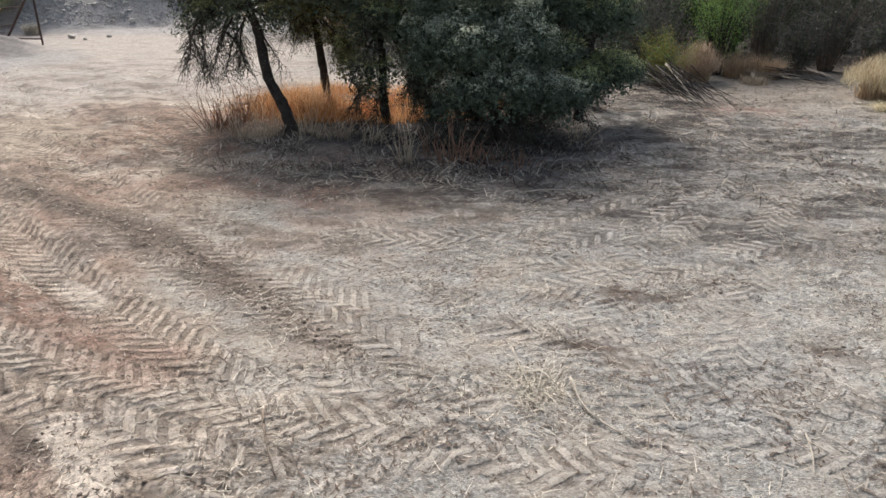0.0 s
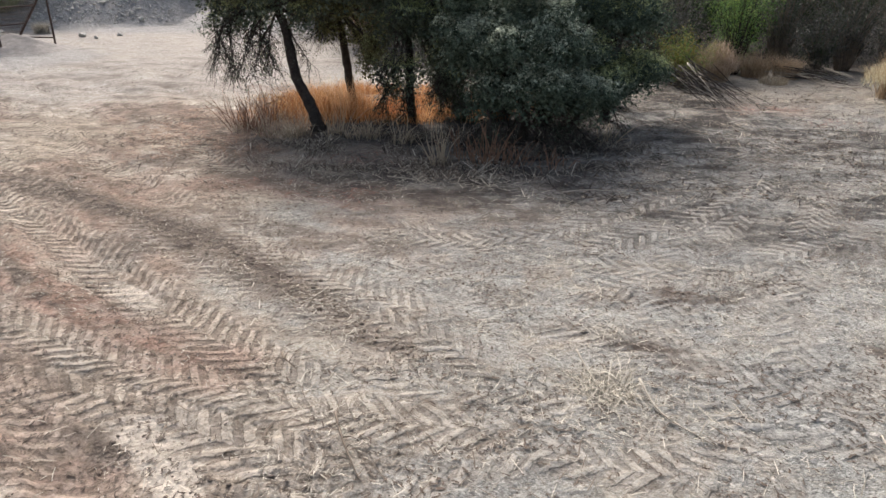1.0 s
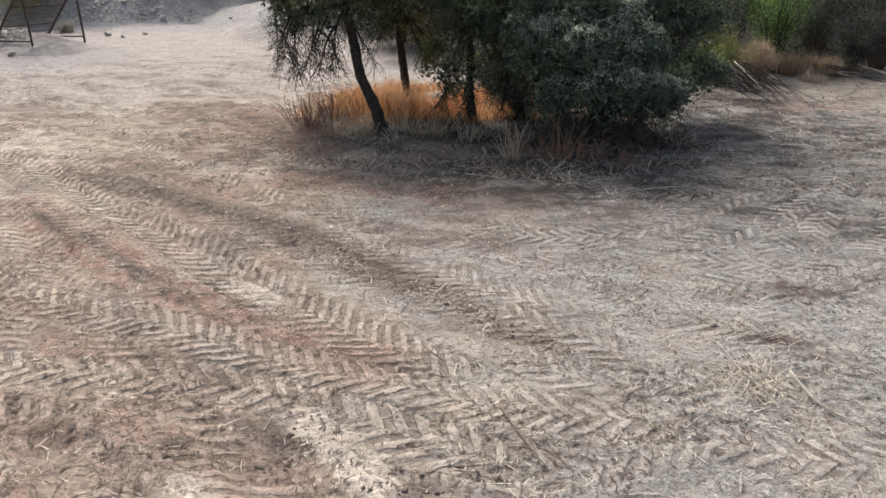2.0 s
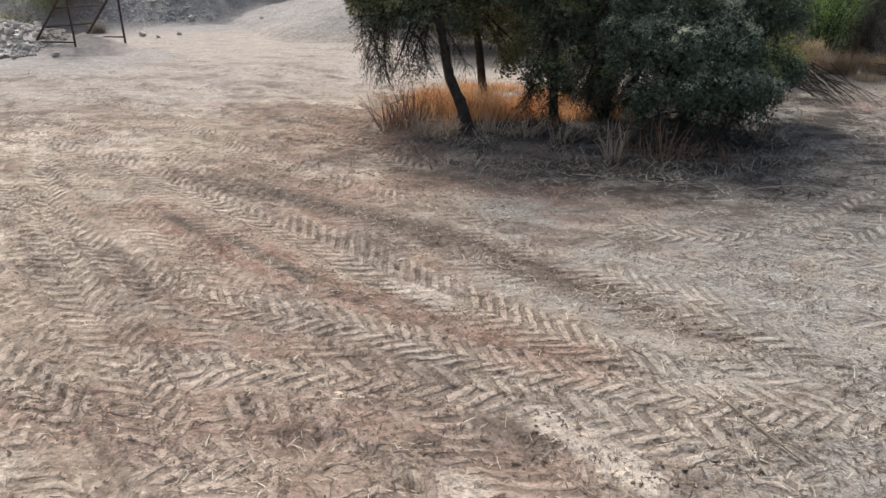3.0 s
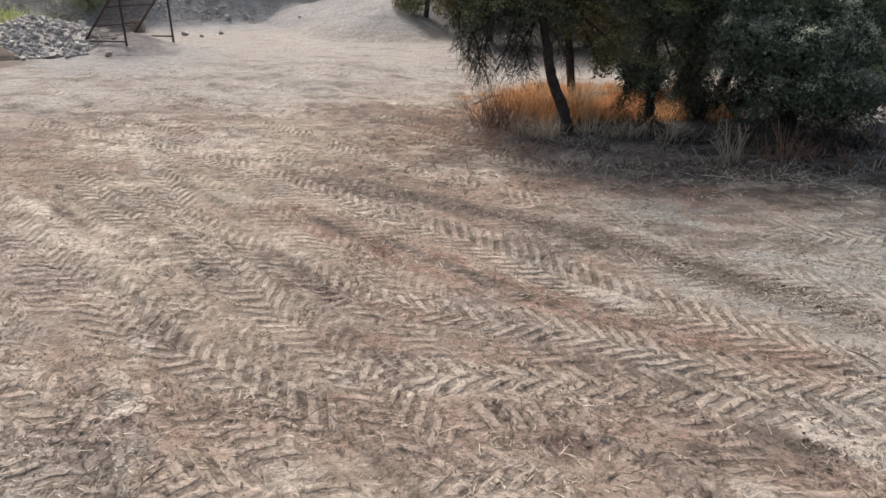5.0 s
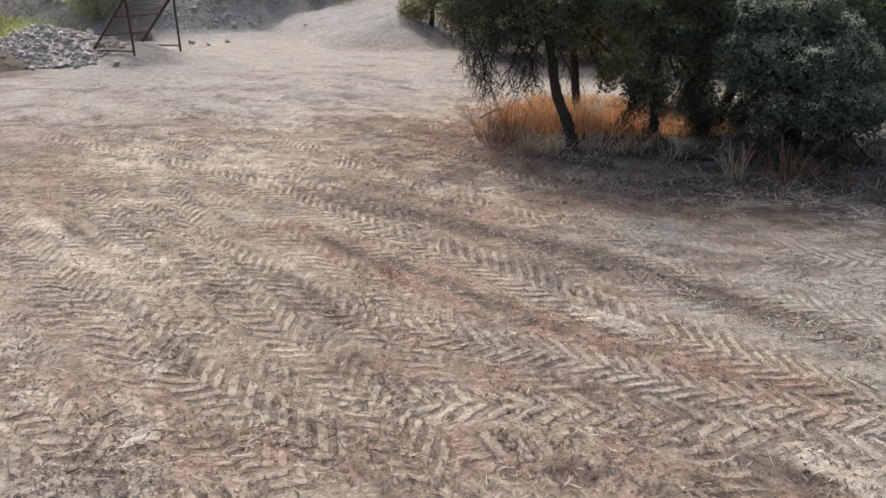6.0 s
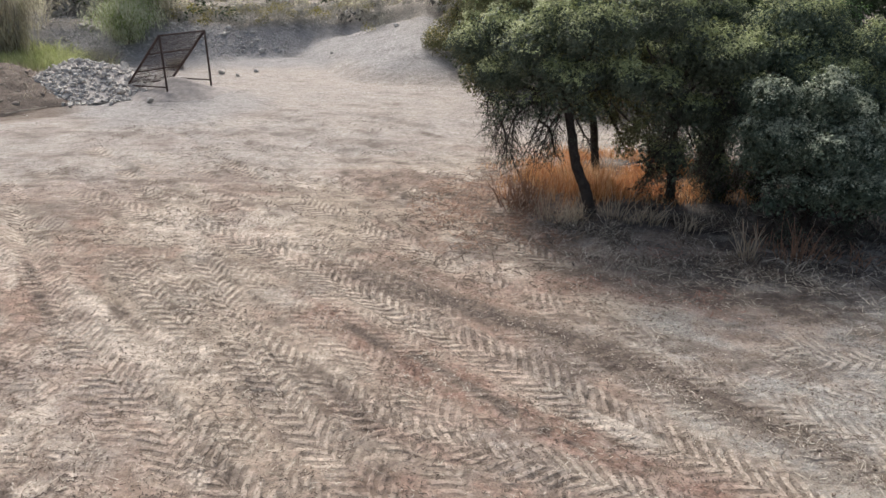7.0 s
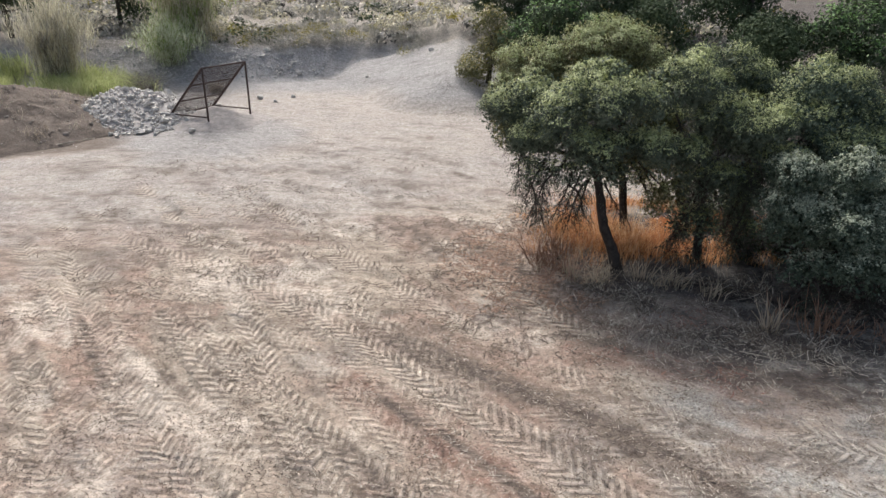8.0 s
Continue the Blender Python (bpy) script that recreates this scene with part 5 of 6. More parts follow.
rut = lambda y: np.interp(y, [4.75, 5.17, 5.67, 6.27, 7.29, 8.11, 8.86], [-0.5, -1.03, -1.55, -2.17, -3.36, -4.57, -5.83])
p = scatter(40000, -12.5, 9.5, 2.6, 17, lambda x, y: (0.04 + 0.4 * sstep(0.46, 0.72, fbm(x, y, 0.7, 133)) + 0.8 * np.exp(-((x - rut(y)) / 0.2) ** 2) * (y > 4.4) * (y < 9.2) * sstep(0.35, 0.55, fbm(x, y, 0.4, 138))) * (0.35 + 0.65 * ((y < 9) | (x > 1.2))))
thing("soil_clods", "small dark clods of dry soil", "soil", kind="stuff", me=clods_mesh("soil_clods", p + np.array([0, 0, 0.002]), np.minimum(0.04, 0.009 + rng.exponential(0.006, len(p))), CLOD))


DARK_CLOD = simple("dark_soil_clod", (0.09, 0.071, 0.058), (0.30, 0.245, 0.20), 8, 0.95)
p = scatter(9000, 1.0, 9.0, 8.8, 17.5, lambda x, y: 0.7 * sstep(0.48, 0.64, fbm(x * 0.8, y * 1.6, 0.8, 175)) * (1 - 0.6 * sstep(4.5, 7.5, x)))
thing("field_clods", "dark turned clods on the far mown ground", "soil", kind="stuff", me=clods_mesh("field_clods", p + np.array([0, 0, 0.01]), np.minimum(0.075, 0.016 + rng.exponential(0.012, len(p))), DARK_CLOD))
near_rut = lambda x, y: np.exp(-((x - rut(y)) / 0.27) ** 2) * (y > 4.7) * (y < 9.6) * (0.3 + 0.7 * sstep(0.35, 0.6, fbm(x, y, 0.4, 150)))
spots = [(-5.2, 12.7), (-4.7, 12.0), (-4.3, 11.4), (-5.0, 13.4), (1.75, 6.05), (2.75, 6.28), (1.2, 5.1), (3.2, 5.05), (-2.55, 3.62), (-1.85, 3.2), (-7.6, 5.2), (-9.8, 8.0)]
near_spots = lambda x, y: sum(np.exp(-((x - a) / 0.3) ** 2 - ((y - c) / 0.11) ** 2) for a, c in spots)
p = np.concatenate([scatter(36000, -7.4, -0.3, 4.6, 9.7, near_rut), scatter(90000, -10.4, 3.6, 3.0, 13.8, near_spots)])
thing("rut_clods", "dark crumbled soil clods thrown up along the wheel rut", "soil", kind="stuff", me=clods_mesh("rut_clods", p + np.array([0, 0, 0.004]), np.minimum(0.065, 0.007 + rng.exponential(0.009, len(p))), DARK_CLOD))


def stick(label, pts, r, mat, forks=0):
    root = thing("stick", label, "stick", "loose sticks")
    p3 = [np.array((x, y, zat(x, y) + h)) for x, y, h in pts]
    root.location = tuple(p3[0])
    line = smooth_line([q - p3[0] for q in p3], 0.06)
    s = Soup()
    tube(s, line, [r, r * 0.8, r * 0.35], 6, 0.12)
    part("stem", s.mesh("stem", [mat], True), root)
    for _ in range(forks):
        a = line[rng.integers(len(line) // 4, len(line))]
        d = np.array([*rng.uniform(-0.22, 0.22, 2), rng.uniform(0.0, 0.05)])
        s = Soup()
        tube(s, smooth_line([a, a + d * 0.5 + np.array([0, 0, 0.02]), a + d], 0.06), [r * 0.5, r * 0.2], 4)
        part("side_twig", s.mesh("side_twig", [mat], True), root)
    return root


stick("dark forked stick lying on the tracks", [(-1.18, 4.05, 0.03), (-1.08, 3.75, 0.04), (-0.91, 3.36, 0.03)], 0.009, TWIG, 6)
stick("bleached stem lying on mown straw", [(0.62, 4.82, 0.1), (0.7, 4.5, 0.05), (0.81, 4.16, 0.02)], 0.008, PALE_WOOD, 3)
stick("bleached bent branch on the ground", [(1.03, 4.42, 0.1), (1.12, 4.1, 0.03), (1.4, 3.76, 0.02)], 0.010, PALE_WOOD, 8)
stick("thin bleached stem on the ground", [(2.54, 3.9, 0.04), (2.5, 3.7, 0.03), (2.42, 3.5, 0.02)], 0.006, PALE_WOOD, 1)
stick("short dark stick on brown soil", [(-1.75, 4.82, 0.03), (-1.7, 4.7, 0.05), (-1.6, 4.62, 0.02)], 0.01, TWIG, 3)
stick("dark twig lying on cracked soil", [(-7.0, 3.14, 0.01), (-6.95, 3.28, 0.02), (-6.88, 3.43, 0.01)], 0.008, TWIG, 4)
stick("bleached cane leaning out of dark soil", [(-0.2, 9.6, 0.02), (-0.05, 9.75, 0.12), (0.15, 9.95, 0.22)], 0.008, PALE_WOOD, 2)
stick("bleached cane lying by the thicket", [(-2.6, 9.85, 0.03), (-2.3, 9.72, 0.05), (-2.0, 9.6, 0.03)], 0.009, PALE_WOOD, 3)
stick("bleached cane lying by the thicket", [(-1.4, 9.55, 0.03), (-1.05, 9.4, 0.05), (-0.7, 9.2, 0.03)], 0.008, PALE_WOOD, 3)
stick("bleached cane lying by the thicket", [(1.0, 8.95, 0.03), (1.4, 9.0, 0.05), (2.0, 8.95, 0.03)], 0.008, PALE_WOOD, 2)
stick("bleached branch at the foot of the earth mound", [(-18.9, 19.7, 0.05), (-18.4, 19.9, 0.12), (-17.8, 20.1, 0.2)], 0.022, PALE_WOOD, 3)
stick("grey fallen branch by the thicket", [(-4.5, 14.4, 0.05), (-4.1, 14.9, 0.1), (-3.6, 15.2, 0.06)], 0.018, TWIG, 6)


# ---- yard: sieve, heaps ----
SURFACE = {}


def heap(name, label, category, cx, cy, rx, ry, h, mat, seed, res=56, lumps=0.12, power=1.0, kind="", under=None):
    """A heap of loose material with an uneven foot and slopes."""
    u = np.linspace(-1.25, 1.25, res)
    a, b = np.meshgrid(u, u)
    x, y = a * rx, b * ry
    r = np.hypot(a, b) + 0.30 * (fbm(x + seed, y, max(rx, ry) * 0.6, seed) - 0.5)
    r = np.maximum(r, 0)
    z = h * np.clip(1 - r**power, -0.25, 1) + lumps * (fbm(x, y + seed, 0.5, seed + 1) - 0.5) * np.clip(1.15 - r, 0, 1) * 2
    g = low_height((x + cx).ravel(), (y + cy).ravel()).reshape(x.shape)
    z = np.where(r > 1.0, -0.06, z) + g
    k = np.arange(res * res).reshape(res, res)
    q = np.stack([k[:-1, :-1], k[:-1, 1:], k[1:, 1:], k[1:, :-1]], -1).reshape(-1, 4)
    v = np.stack([x.ravel(), y.ravel(), z.ravel()], 1)
    me = build_mesh(name, v, q, (), [mat], None, True)
    if under is None:
        ob = thing(name, label, category, kind=kind, me=me)
        ob.location = (cx, cy, 0)
    else:
        ob = part(name, me, under)

    def surface(px, py):
        i = np.clip(((np.asarray(px) - cx) / rx + 1.25) / 2.5 * (res - 1), 0, res - 1).round().astype(int)
        j = np.clip(((np.asarray(py) - cy) / ry + 1.25) / 2.5 * (res - 1), 0, res - 1).round().astype(int)
        return z[j, i]

    SURFACE[name] = surface
    return ob


heap("gravel_heap", "fine grey gravel heap under the iron sieve", "gravel", -15.3, 23.4, 1.9, 1.5, 0.48, GRAVEL, 3, 56, 0.12, kind="stuff")
heap("earth_mound", "brown earth mound with dry weeds at the yard edge", "mound", -22.3, 21.8, 4.3, 4.5, 1.3, EARTH, 9, 120, 0.2, 1.3)


mx, my = rng.uniform(-25.5, -18.3, 1400), rng.uniform(18.0, 25.2, 1400)
mz = SURFACE["earth_mound"](mx, my)
ok = mz > 0.12
thing("mound_clods", "dry clods and small stones over the earth mound", "soil", kind="stuff",
      me=clods_mesh("mound_clods", np.stack([mx, my, mz], 1)[ok], 0.03 + rng.exponential(0.035, int(ok.sum())), CLOD))
wx, wy = rng.uniform(-25, -18.6, 2600), rng.uniform(19.5, 25, 2600)
wz = SURFACE["earth_mound"](wx, wy)
ok = (wz > 0.1) & (fbm(wx, wy, 0.9, 170) > 0.62)
grass_field("mound_weeds", "dry straw-coloured weeds on the earth mound", np.stack([wx, wy, wz - 0.02], 1)[ok], 0.3, 0.011, 1.0, STALK)


def bar(a, b, r, mat, sides=6):
    s = Soup()
    tube(s, np.linspace(a, b, 6), [r, r], sides)
    return s.mesh("bar", [mat], True)


def sieve_screen():
    """A sloping iron screen on two legs, with rods close together."""
    root = thing("sieve_screen", "rusty iron gravel sieve sloping on two legs", "sieve")
    o = np.array([-15.13, 22.50, 0.0])
    u = np.array([0.53, 0.848, 0.0]) * 1.75
    v = np.array([-0.93, 0.37, 0.0]) * 1.78
    top, foot = 1.97, 0.22
    root.location = o
    leg = [np.zeros(3), u]
    tops = [p + np.array([0, 0, top]) for p in leg]
    feet = [p + v + np.array([0, 0, foot]) for p in leg]
    fs = Soup()
    for k in range(2):
        tube(fs, np.linspace(feet[k] + (feet[k] - tops[k]) * 0.06, tops[k], 6), [0.04, 0.04], 6)
    for f in (0.0, 0.985):
        tube(fs, np.linspace(*(tops[k] + (feet[k] - tops[k]) * f for k in range(2)), 6), [0.03, 0.03], 6)
    screen = part("screen_frame", fs.mesh("screen_frame", [RUST_IRON], True), root)
    for k in range(2):
        part("leg", bar(leg[k] - np.array([0, 0, 0.15]), tops[k] + np.array([0, 0, 0.03]), 0.034, RUST_IRON), root)
        part("brace", bar(leg[k] + np.array([0, 0, 0.34]), feet[k] + np.array([0, 0, 0.06]), 0.026, RUST_IRON), root)
        part("foot_block", bar(feet[k] + np.array([0, 0, 0.03]), feet[k] - np.array([0, 0, 0.25]), 0.045, RUST_IRON), root)
    for f in (0.36, 0.70):
        a, b = (tops[k] + (feet[k] - tops[k]) * f for k in range(2))
        part("cross_bar", bar(a, b, 0.024, RUST_IRON), screen)
    nrm = np.cross(u, feet[0] - tops[0])
    nrm /= np.linalg.norm(nrm)
    for i in range(1, 28):
        f = i / 28
        a, b = tops[0] + u * f + nrm * 0.02, feet[0] + u * f + nrm * 0.02
        part("rod", bar(a, b, 0.0095, RUST_IRON, 4), screen)
    for i in range(1, 12):
        f = i / 12
        a, b = (tops[k] + (feet[k] - tops[k]) * f - nrm * 0.012 for k in range(2))
        part("cross_wire", bar(a, b, 0.006, RUST_IRON, 4), screen)


sieve_screen()


def rock_pile():
    cx, cy, rx, ry, h = -18.6, 23.9, 2.9, 2.6, 0.95
    root = thing("rock_pile", "pile of broken pale grey rocks beside the sieve", "rock pile")
    root.location = (cx, cy, 0)
    heap("core", "", "", cx, cy, rx, ry, h, RUBBLE, 5, 48, 0.02, 1.1, under=root)
    kinds = [stone_mesh(300 + k, STONE, 0.85) for k in range(9)]
    for i in range(300):
        a, r = rng.uniform(0, 6.283), 1.12 * rng.random() ** 0.55
        x, y = math.cos(a) * r * rx, math.sin(a) * r * ry
        rr = max(0.0, r + 0.30 * (float(fbm(x + 5, y, max(rx, ry) * 0.6, 5)) - 0.5))
        z = max(0.0, h * (1 - rr**1.1)) + zat(x + cx, y + cy)
        size = (0.09 + 0.23 * rng.random() ** 1.8) * (1.35 if rng.random() < 0.12 else 1.0) * (1.1 if r > 0.75 else 0.9)
        ob = part("stone", kinds[i % 9], root)
        ob.matrix_basis = pose(x, y, z + size * 0.28, *rng.uniform(-40, 40, 2), rng.uniform(0, 360)) @ Matrix.Diagonal((size * rng.uniform(0.8, 1.3), size, size * rng.uniform(0.75, 1.1), 1))
    a, r = rng.uniform(0, 6.283, 2200), 1.1 * rng.random(2200) ** 0.5
    x, y = np.cos(a) * r * rx, np.sin(a) * r * ry
    rr = np.maximum(0, r + 0.30 * (fbm(x + 5, y, max(rx, ry) * 0.6, 5) - 0.5))
    z = np.maximum(0, h * (1 - rr**1.1)) + low_height(x + cx, y + cy) + 0.03
    tagged(part("loose_rubble", joined_stones("loose_rubble", np.stack([x, y, z], 1), rng.uniform(0.05, 0.16, 2200), STONE), root), kind="stuff")


rock_pile()
for x, y, s in ((-13.7, 27.6, 0.24), (-14.9, 27.1, 0.34), (-15.4, 21.75, 0.30), (-16.5, 21.4, 0.22), (-17.6, 21.0, 0.2), (-8.6, 32.2, 0.3), (-14.1, 26.6, 0.2), (-11.2, 30.4, 0.2)):
    ob = thing("boulder", "loose pale grey boulder on the yard", "rock", "loose boulders", me=stone_mesh(int(abs(x) * 31 + y), STONE, 0.8, "boulder"))
    ob.matrix_basis = pose(x, y, zat(x, y) + s * 0.22, 10, 8, x * 50) @ Matrix.Scale(s, 4)

face = lambda x, y: sstep(0.05, 0.3, far_height(x, y)) * (1 - sstep(1.3, 1.7, far_height(x, y))) * (1 - sstep(-0.1, 0.1, ridge_height(x, y))) * sstep(0.3, 0.6, fbm(x, y, 1.5, 140))
p = scatter(9000, -26, -8, 27.5, 38, face)
thing("bank_stones", "broken stones strewn down an eroded bank", "stones", kind="stuff", me=joined_stones("bank_stones", p, np.minimum(0.36, 0.05 + rng.exponential(0.05, len(p))), STONE))
p = scatter(900, -22, -6, 18, 30, lambda x, y: 0.35 + 0 * x)
thing("yard_pebbles", "small stones lying on the dusty yard", "stones", kind="stuff", me=joined_stones("yard_pebbles", p, rng.uniform(0.02, 0.07, len(p)), STONE))


# ---- shrubs ----
def shrub(name, label, category, x, y, w, h, mats, seed, stems=14, leaf_n=5000, length=0.06, width=0.02, upright=0.5, stem_mat=TWIG, base=0.0, group="", spray=0.0):
    """A many-stemmed shrub: stems fan out and carry tufts of narrow leaves."""
    root = thing(name, label, category, group)
    root.location = (x, y, zat(x, y))
    lf = Soup()
    per = max(1, leaf_n // (stems * 6))
    for _ in range(stems):
        a = rng.uniform(0, 6.283)
        out = rng.uniform(0.15, 1.0) * w
        hh = h * rng.uniform(0.65, 1.05) * (1 - (1 - upright) * 0.5 * (out / w) ** 2)
        end = np.array([math.cos(a) * out, math.sin(a) * out, hh])
        mid = end * np.array([0.4, 0.4, 0.55])
        line = smooth_line([np.array([math.cos(a) * 0.1 * w, math.sin(a) * 0.1 * w, -0.05]), mid, end], max(0.12, h / 12))
        s = Soup()
        tube(s, line, [0.012 + 0.008 * h, 0.009, 0.004], 3)
        part("stem", s.mesh("stem", [stem_mat], True), root)
        for tip in range(6):
            c = line[int(len(line) * (base + (1 - base) * (0.3 + 0.69 * rng.random()) * 0.99))] if base == 0 else line[min(len(line) - 1, int(len(line) * rng.uniform(base, 1)))]
            c = c + rng.normal(0, 0.12 * w, 3)
            d = unit(per)
            at = c + d * (0.20 * w + 0.05) * rng.uniform(0.3, 1.1, per)[:, None] * np.array([1, 1, 1.1])
            at[:, 2] = np.maximum(at[:, 2], 0.02)
            if spray:
                blades(lf, at - np.array([0, 0, spray * 0.5]), spray, width, 0.55, int(rng.integers(0, len(mats))), 0.2)
            else:
                leaves(lf, at, unit(per) + np.array([0, 0, 0.25]), length, width, rng.integers(0, len(mats), per), 0.15)
    part("foliage", lf.mesh("foliage", mats), root)
    return root


SILVER = foliage("silver_green_leaf", [(0.0, (0.37, 0.40, 0.25)), (0.6, (0.58, 0.61, 0.42)), (1.0, (0.72, 0.74, 0.56))], 0.4, 0.6)
LIME = foliage("lime_green_leaf", [(0.0, (0.12, 0.20, 0.035)), (0.6, (0.22, 0.33, 0.06)), (1.0, (0.36, 0.46, 0.11))], 0.35, 0.5)
GREEN = foliage("fresh_green_leaf", [(0.0, (0.07, 0.15, 0.04)), (0.6, (0.14, 0.26, 0.075)), (1.0, (0.25, 0.38, 0.13))], 0.35, 0.5)
OLIVE = foliage("olive_yellow_leaf", [(0.0, (0.14, 0.13, 0.03)), (0.6, (0.27, 0.24, 0.06)), (1.0, (0.42, 0.36, 0.12))], 0.3, 0.6)
WILLOW = foliage("pale_willow_leaf", [(0.0, (0.32, 0.30, 0.21)), (0.6, (0.52, 0.49, 0.36)), (1.0, (0.68, 0.64, 0.49))], 0.4, 0.6)
DARK = foliage("dark_scrub_leaf", [(0.0, (0.045, 0.044, 0.040)), (0.6, (0.095, 0.092, 0.082)), (1.0, (0.19, 0.18, 0.16))], 0.15, 0.6)
DARKGREEN = foliage("dark_green_leaf", [(0.0, (0.036, 0.052, 0.029)), (0.6, (0.058, 0.082, 0.043)), (1.0, (0.086, 0.116, 0.06))], 0.1, 0.75, 0.08)
JUNIPER = foliage("juniper_leaf", [(0.0, (0.07, 0.075, 0.03)), (0.6, (0.14, 0.14, 0.06)), (1.0, (0.25, 0.235, 0.11))], 0.2, 0.6)
GREYSCRUB = foliage("grey_scrub_leaf", [(0.0, (0.22, 0.21, 0.18)), (0.6, (0.33, 0.318, 0.275)), (1.0, (0.46, 0.44, 0.39))], 0.2, 0.7)

# undergrowth at the back of the thicket
for x, y, w, h in ((-0.9, 15.9, 0.8, 1.7), (0.35, 15.5, 0.9, 1.9), (1.5, 15.2, 0.9, 1.8), (0.0, 14.6, 0.5, 1.0), (2.6, 14.8, 0.8, 1.6), (1.1, 12.6, 0.6, 0.9), (-0.35, 12.9, 0.5, 0.6), (0.35, 13.0, 0.6, 0.8), (-0.75, 14.9, 0.6, 0.9)):
    shrub("scrub_bush", "dark twiggy undergrowth beneath the oaks", "bush", x, y, w, h, [DARKGREEN, DARK, DARK], 3, 36, 3000, 0.08, 0.026, 0.4, BARK, group="undergrowth of the thicket")

# behind the mown ground
shrub("broom_shrub", "yellow-green broom shrub at the edge of the clearing", "shrub", 4.85, 17.4, 0.75, 1.45, [OLIVE, OLIVE, GREEN], 1, 22, 5200, 0.07, 0.018)
shrub("green_sapling", "bright green feathery sapling before dark scrub", "sapling", 6.75, 19.4, 1.5, 2.9, [GREEN, LIME, GREEN, DARKGREEN], 2, 46, 13000, 0.08, 0.017, 0.8, BARK, 0.3)
for x, y, w, h in ((5.2, 20.2, 1.3, 2.8), (8.4, 20.6, 1.5, 3.2), (9.9, 19.9, 1.4, 2.9), (11.4, 20.4, 1.6, 3.4), (13.2, 19.6, 1.7, 3.2), (3.9, 19.2, 1.2, 2.6), (5.0, 18.7, 0.9, 1.9), (10.7, 18.7, 0.9, 1.4), (12.3, 17.6, 1.1, 1.6), (14.4, 17.6, 1.4, 2.6), (8.9, 19.3, 0.9, 1.5)):
    shrub("scrub_bush", "dark leafless-looking scrub bush behind the clearing", "bush", x, y, w, h, [DARK, DARK, DARK, DARKGREEN], 3, 50, 7000, 0.11, 0.022, 0.6, TWIG, group="dark scrub bushes")


def tussock(label, x, y, r, h, n, mat, lean=0.45, name="grass_tussock", plume=0, crest=None):
    s = Soup()
    a, q = rng.uniform(0, 6.283, n), r * np.sqrt(rng.random(n))
    b = np.stack([np.cos(a) * q, np.sin(a) * q, np.zeros(n) - 0.02], 1)
    b[:, :2] *= 0.75
    blades(s, b, h * (0.5 + 0.6 * rng.random(n)), 0.009, lean * 1.5, 0)
    if plume:
        k = plume * 22
        a, q = rng.uniform(0, 6.283, k), r * 1.25 * np.sqrt(rng.random(k))
        top = np.stack([np.cos(a) * q, np.sin(a) * q, h * (1.0 - 0.45 * (q / (r * 1.25)) ** 2) * rng.uniform(0.72, 1.08, k)], 1)
        blades(s, top - np.array([0, 0, 0.2]), 0.3, 0.010, 0.9, 1)
    ob = thing(name, label, "grass", "dry tussocks", me=s.mesh(name, [mat, crest or mat]))
    ob.location = (x, y, zat(x, y))
    return ob


tussock("dry tan grass tussock by the scrub", 5.98, 18.3, 0.42, 1.0, 500, TAN, plume=60, crest=PINKTAN)
tussock("reddish dry grass tussock by the scrub", 7.2, 18.9, 0.45, 0.8, 700, TAN)
tussock("brown dry grass tussock by the scrub", 7.9, 18.6, 0.4, 0.7, 900, TAN)
tussock("grey withered grass tussock by the scrub", 7.3, 17.9, 0.45, 0.3, 500, STALK)
tussock("tall pale yellow hay grass tussock", 9.35, 15.9, 0.7, 1.0, 1800, TAN, 0.35, plume=70, crest=HAY)
tussock("tall pale yellow hay grass tussock", 9.9, 15.5, 0.75, 1.0, 1800, TAN, 0.35, plume=70, crest=HAY)
tussock("low flattened yellow grass tussock", 9.0, 14.7, 0.5, 0.25, 1500, HAY, 1.2)


def brush_pile(x, y, n, length, label, mat, rise=0.12):
    root = thing("brush_pile", label, "branches", "cut brush piles")
    root.location = (x, y, zat(x, y))
    for _ in range(n):
        a = rng.normal(-0.5, 0.5)
        ln = length * rng.uniform(0.5, 1.1)
        d = np.array([math.cos(a), math.sin(a), 0]) * ln * 0.5
        c = np.array([*rng.normal(0, 0.3, 2), rng.uniform(0.02, 0.25)])
        s = Soup()
        tube(s, smooth_line([c - d + np.array([0, 0, rise * rng.uniform(0.4, 1.2)]), c + np.array([0, 0, rise * 0.4]), c + d - np.array([0, 0, c[2] * 0.7])], 0.12), [0.010, 0.007, 0.002], 5)
        part("branch", s.mesh("branch", [mat if rng.random() < 0.92 else PALE_WOOD], True), root)


brush_pile(4.75, 15.3, 52, 1.6, "pile of cut dark branches leaning against a bush", BARK, 0.6)
brush_pile(8.4, 18.1, 30, 1.6, "low pile of cut grey brush", BARK)

# far side of the yard
shrub("willow_shrub", "pale straw-coloured willow shrub behind the mound", "shrub", -24.4, 29.0, 1.85, 3.4, [WILLOW, WILLOW, GREYSCRUB], 4, 70, 6500, 0.22, 0.022, 0.9, spray=0.6)
shrub("silver_bush", "rounded silvery green bush above the rocks", "bush", -20.2, 31.0, 1.75, 2.0, [SILVER, SILVER, SILVER, LIME], 5, 80, 11000, 0.15, 0.02, 0.4, spray=0.22)
shrub("willow_shrub", "pale feathery shrub on the bank", "shrub", -20.0, 33.0, 2.4, 3.7, [WILLOW, WILLOW, WILLOW, LIME], 6, 70, 8000, 0.22, 0.024, 0.9, spray=0.6)
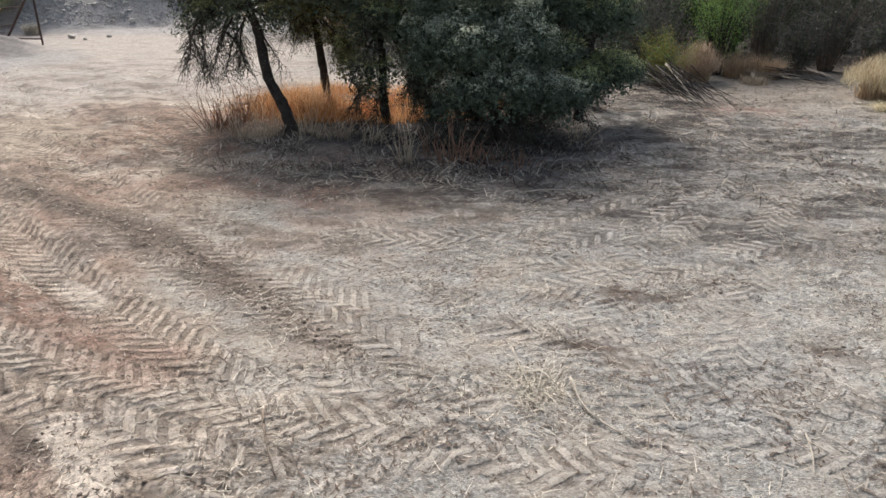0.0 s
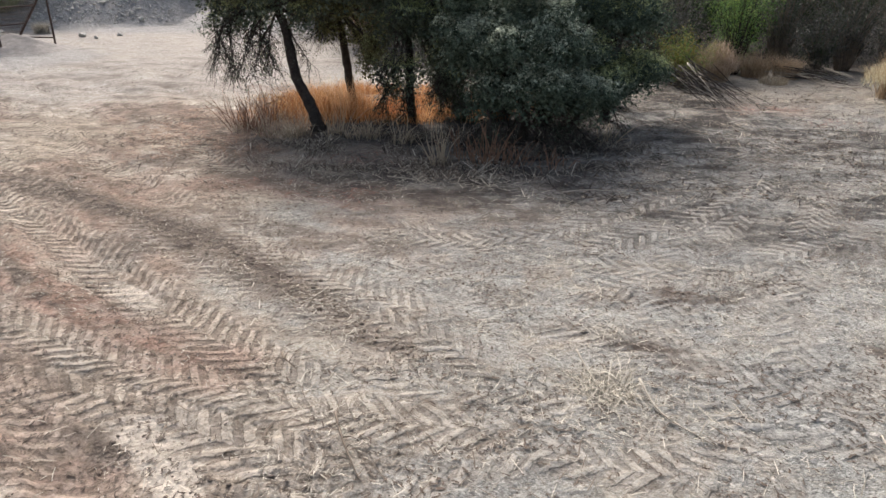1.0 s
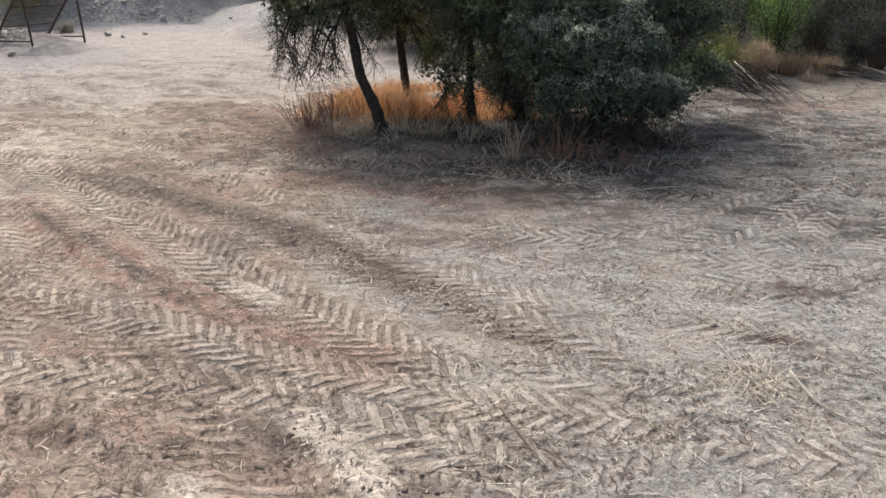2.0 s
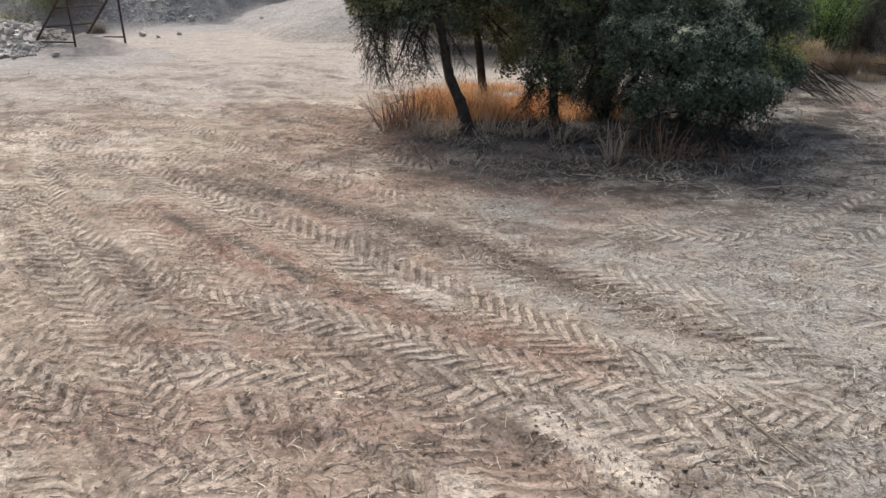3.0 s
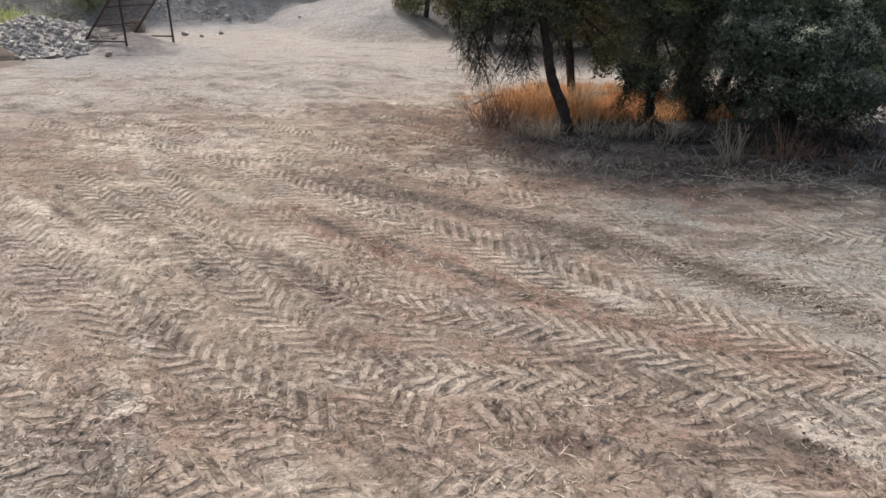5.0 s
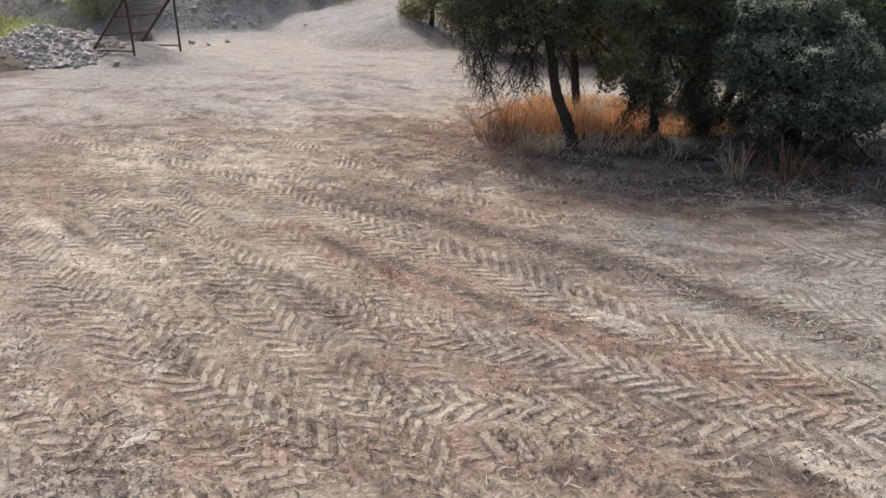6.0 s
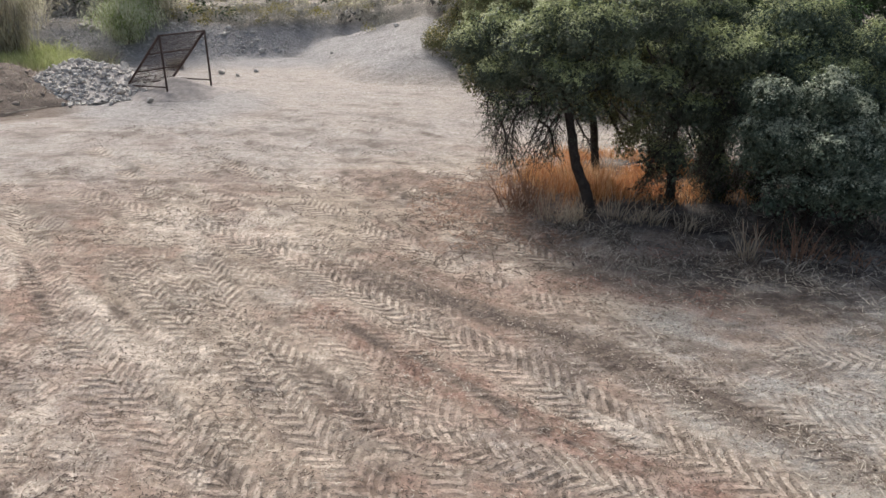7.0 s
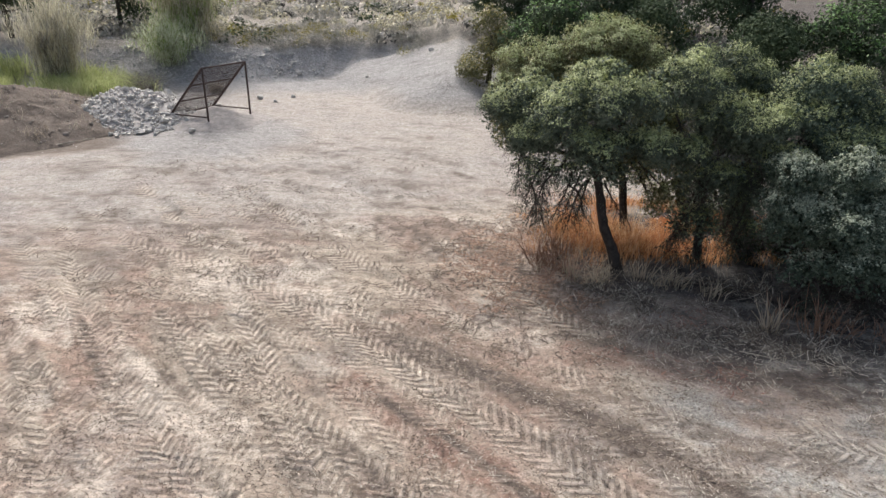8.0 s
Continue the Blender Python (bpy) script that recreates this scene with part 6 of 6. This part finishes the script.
shrub("scrub_bush", "dark brown scrub below the silvery bush", "bush", -20.0, 27.9, 1.6, 0.9, [DARK, GREYSCRUB], 7, 40, 7000, 0.06, 0.02, 0.4, group="dark scrub bushes")
tussock("pale dry grass tussock on the bank", -17.2, 28.4, 0.35, 0.6, 900, STRAW)
GREENGRASS = foliage("lush_grass", [(0.0, (0.30, 0.34, 0.13)), (0.6, (0.48, 0.52, 0.24)), (1.0, (0.64, 0.65, 0.36))], 0.4, 0.6)
b = scatter(20000, -33, -19, 25.5, 30.5, lambda x, y: sstep(0.25, 0.55, fbm(x, y, 1.6, 150)) * (1 - sstep(0.7, 1, np.hypot((x + 25.6) / 6.5, (y - 28.0) / 2.2))))
grass_field("green_grass", "lush green grass strip behind the mounds", b, 0.75, 0.03, 0.5, GREENGRASS)
def leafy_tree(name, label, x, y, w, h, mats, group, density=0.035, length=0.15, lift=0.1):
    """A rounded tree farther off: trunk, limbs and a crown of leaf clumps."""
    root = thing(name, label, "tree", group)
    z0 = zat(x, y)
    root.location = (x, y, z0)
    part("trunk", limb([(0, 0, -0.1), (rng.normal(0, 0.1), rng.normal(0, 0.1), h * 0.3), (rng.normal(0, 0.15), rng.normal(0, 0.15), h * 0.6)], [0.05 + 0.02 * h, 0.02 + 0.012 * h], 7), root)
    s = Soup()
    spots = []
    for i in range(7):
        a, q = i * 0.9 + rng.uniform(0, 0.5), rng.uniform(0.25, 0.62) * w
        spots.append((math.cos(a) * q, math.sin(a) * q, h * rng.uniform(lift + 0.1, 0.72), w * rng.uniform(0.42, 0.58)))
    spots.append((0, 0, h - w * 0.5, w * 0.55))
    for c in spots[:4]:
        part("limb", limb([(0, 0, h * 0.3), (c[0] * 0.5, c[1] * 0.5, c[2] * 0.75), c[:3]], [0.05, 0.02], 5), root)
    crown(s, spots, density, length, length * 0.5, 0.5)
    part("crown", s.mesh("crown", mats), root)
    return root


for x, y, w, h in ((-29, 33, 2.4, 4.3), (-25, 36, 2.4, 3.8), (-32, 30, 2.0, 3.0), (-21.5, 36.5, 1.8, 3.2), (-36, 34, 2.6, 4.3)):
    leafy_tree("dark_tree", "dark leafy tree beyond the bank", x, y, w, h, [DARKGREEN, DARK], "trees beyond the bank")
leafy_tree("juniper", "olive green juniper bush on the embankment shoulder", -5.9, 28.6, 1.75, 3.1, [JUNIPER, OLIVE], "", 0.085, 0.10, -0.06)
for x, y, w, h in ((-3.6, 25.5, 2.2, 4.4), (-0.4, 24.0, 2.3, 4.6), (2.6, 22.6, 2.2, 4.2), (5.6, 23.6, 2.4, 4.6), (8.8, 24.2, 2.5, 4.4), (12.2, 23.6, 2.6, 4.6), (15.8, 21.5, 2.6, 4.4), (-4.8, 33, 2.4, 4.2), (-1, 30, 2.6, 4.8), (4, 29, 2.8, 5.0), (10, 29.5, 3.0, 5.2), (-2.6, 36, 2.6, 4.6), (2.0, 36, 2.8, 5.0)):
    leafy_tree("dark_tree", "dense dark green tree behind the thicket", x, y, w, h, [DARKGREEN, GREEN] if rng.random() < 0.2 else [DARKGREEN, DARKGREEN], "trees behind the thicket")

# scrub over the hillside
hs = Soup()
p = scatter(4300, -60, 10, 33, 75, lambda x, y: sstep(1.05, 1.4, far_height(x, y)) * (1 - sstep(-0.35, 0.0, ridge_height(x, y) - far_height(x, y) + 0.1) * (y < 41)) * (0.25 + 0.55 * sstep(0.3, 0.5, fbm(x, y, 3, 160))) * (1 - 0.6 * sstep(45, 60, y)))
for q in p:
    r = rng.uniform(0.3, 0.95)
    n = int(20 + 34 * r)
    d = unit(n)
    d[:, 2] = np.abs(d[:, 2])
    at = q + d * r * np.array([1, 1, 0.8]) * rng.uniform(0.55, 1.05, n)[:, None] + np.array([0, 0, 0.05])
    leaves(hs, at, d + unit(n) * 0.4, 0.33, 0.13, int(rng.choice([0, 1, 2, 3, 4], p=[0.48, 0.09, 0.2, 0.1, 0.13])))
thing("hillside_scrub", "low grey and yellow scrub over the hillside", "scrub", kind="stuff", me=hs.mesh("hillside_scrub", [GREYSCRUB, OLIVE, WILLOW, DARKGREEN, DARK]))
yb = scatter(260, -24, -9, 32.5, 37, lambda x, y: sstep(0.95, 1.2, far_height(x, y)) * (1 - sstep(1.7, 2.1, far_height(x, y))))
ys = Soup()
for q in yb:
    n = 120
    d = unit(n)
    at = q + d * np.array([0.5, 0.5, 0.28]) * rng.uniform(0.4, 1.0, n)[:, None] + np.array([0, 0, 0.2])
    leaves(ys, at, d + unit(n) * 0.6, 0.12, 0.04, int(rng.choice([0, 1, 2], p=[0.22, 0.39, 0.39])))
thing("bank_scrub", "yellow-green and grey scrub along the bank crest", "scrub", kind="stuff", me=ys.mesh("bank_scrub", [OLIVE, GREYSCRUB, GREYSCRUB]))
tussock("low pale straw tuft beside a bleached stem", 0.8, 4.42, 0.28, 0.13, 330, STRAW, 1.6)
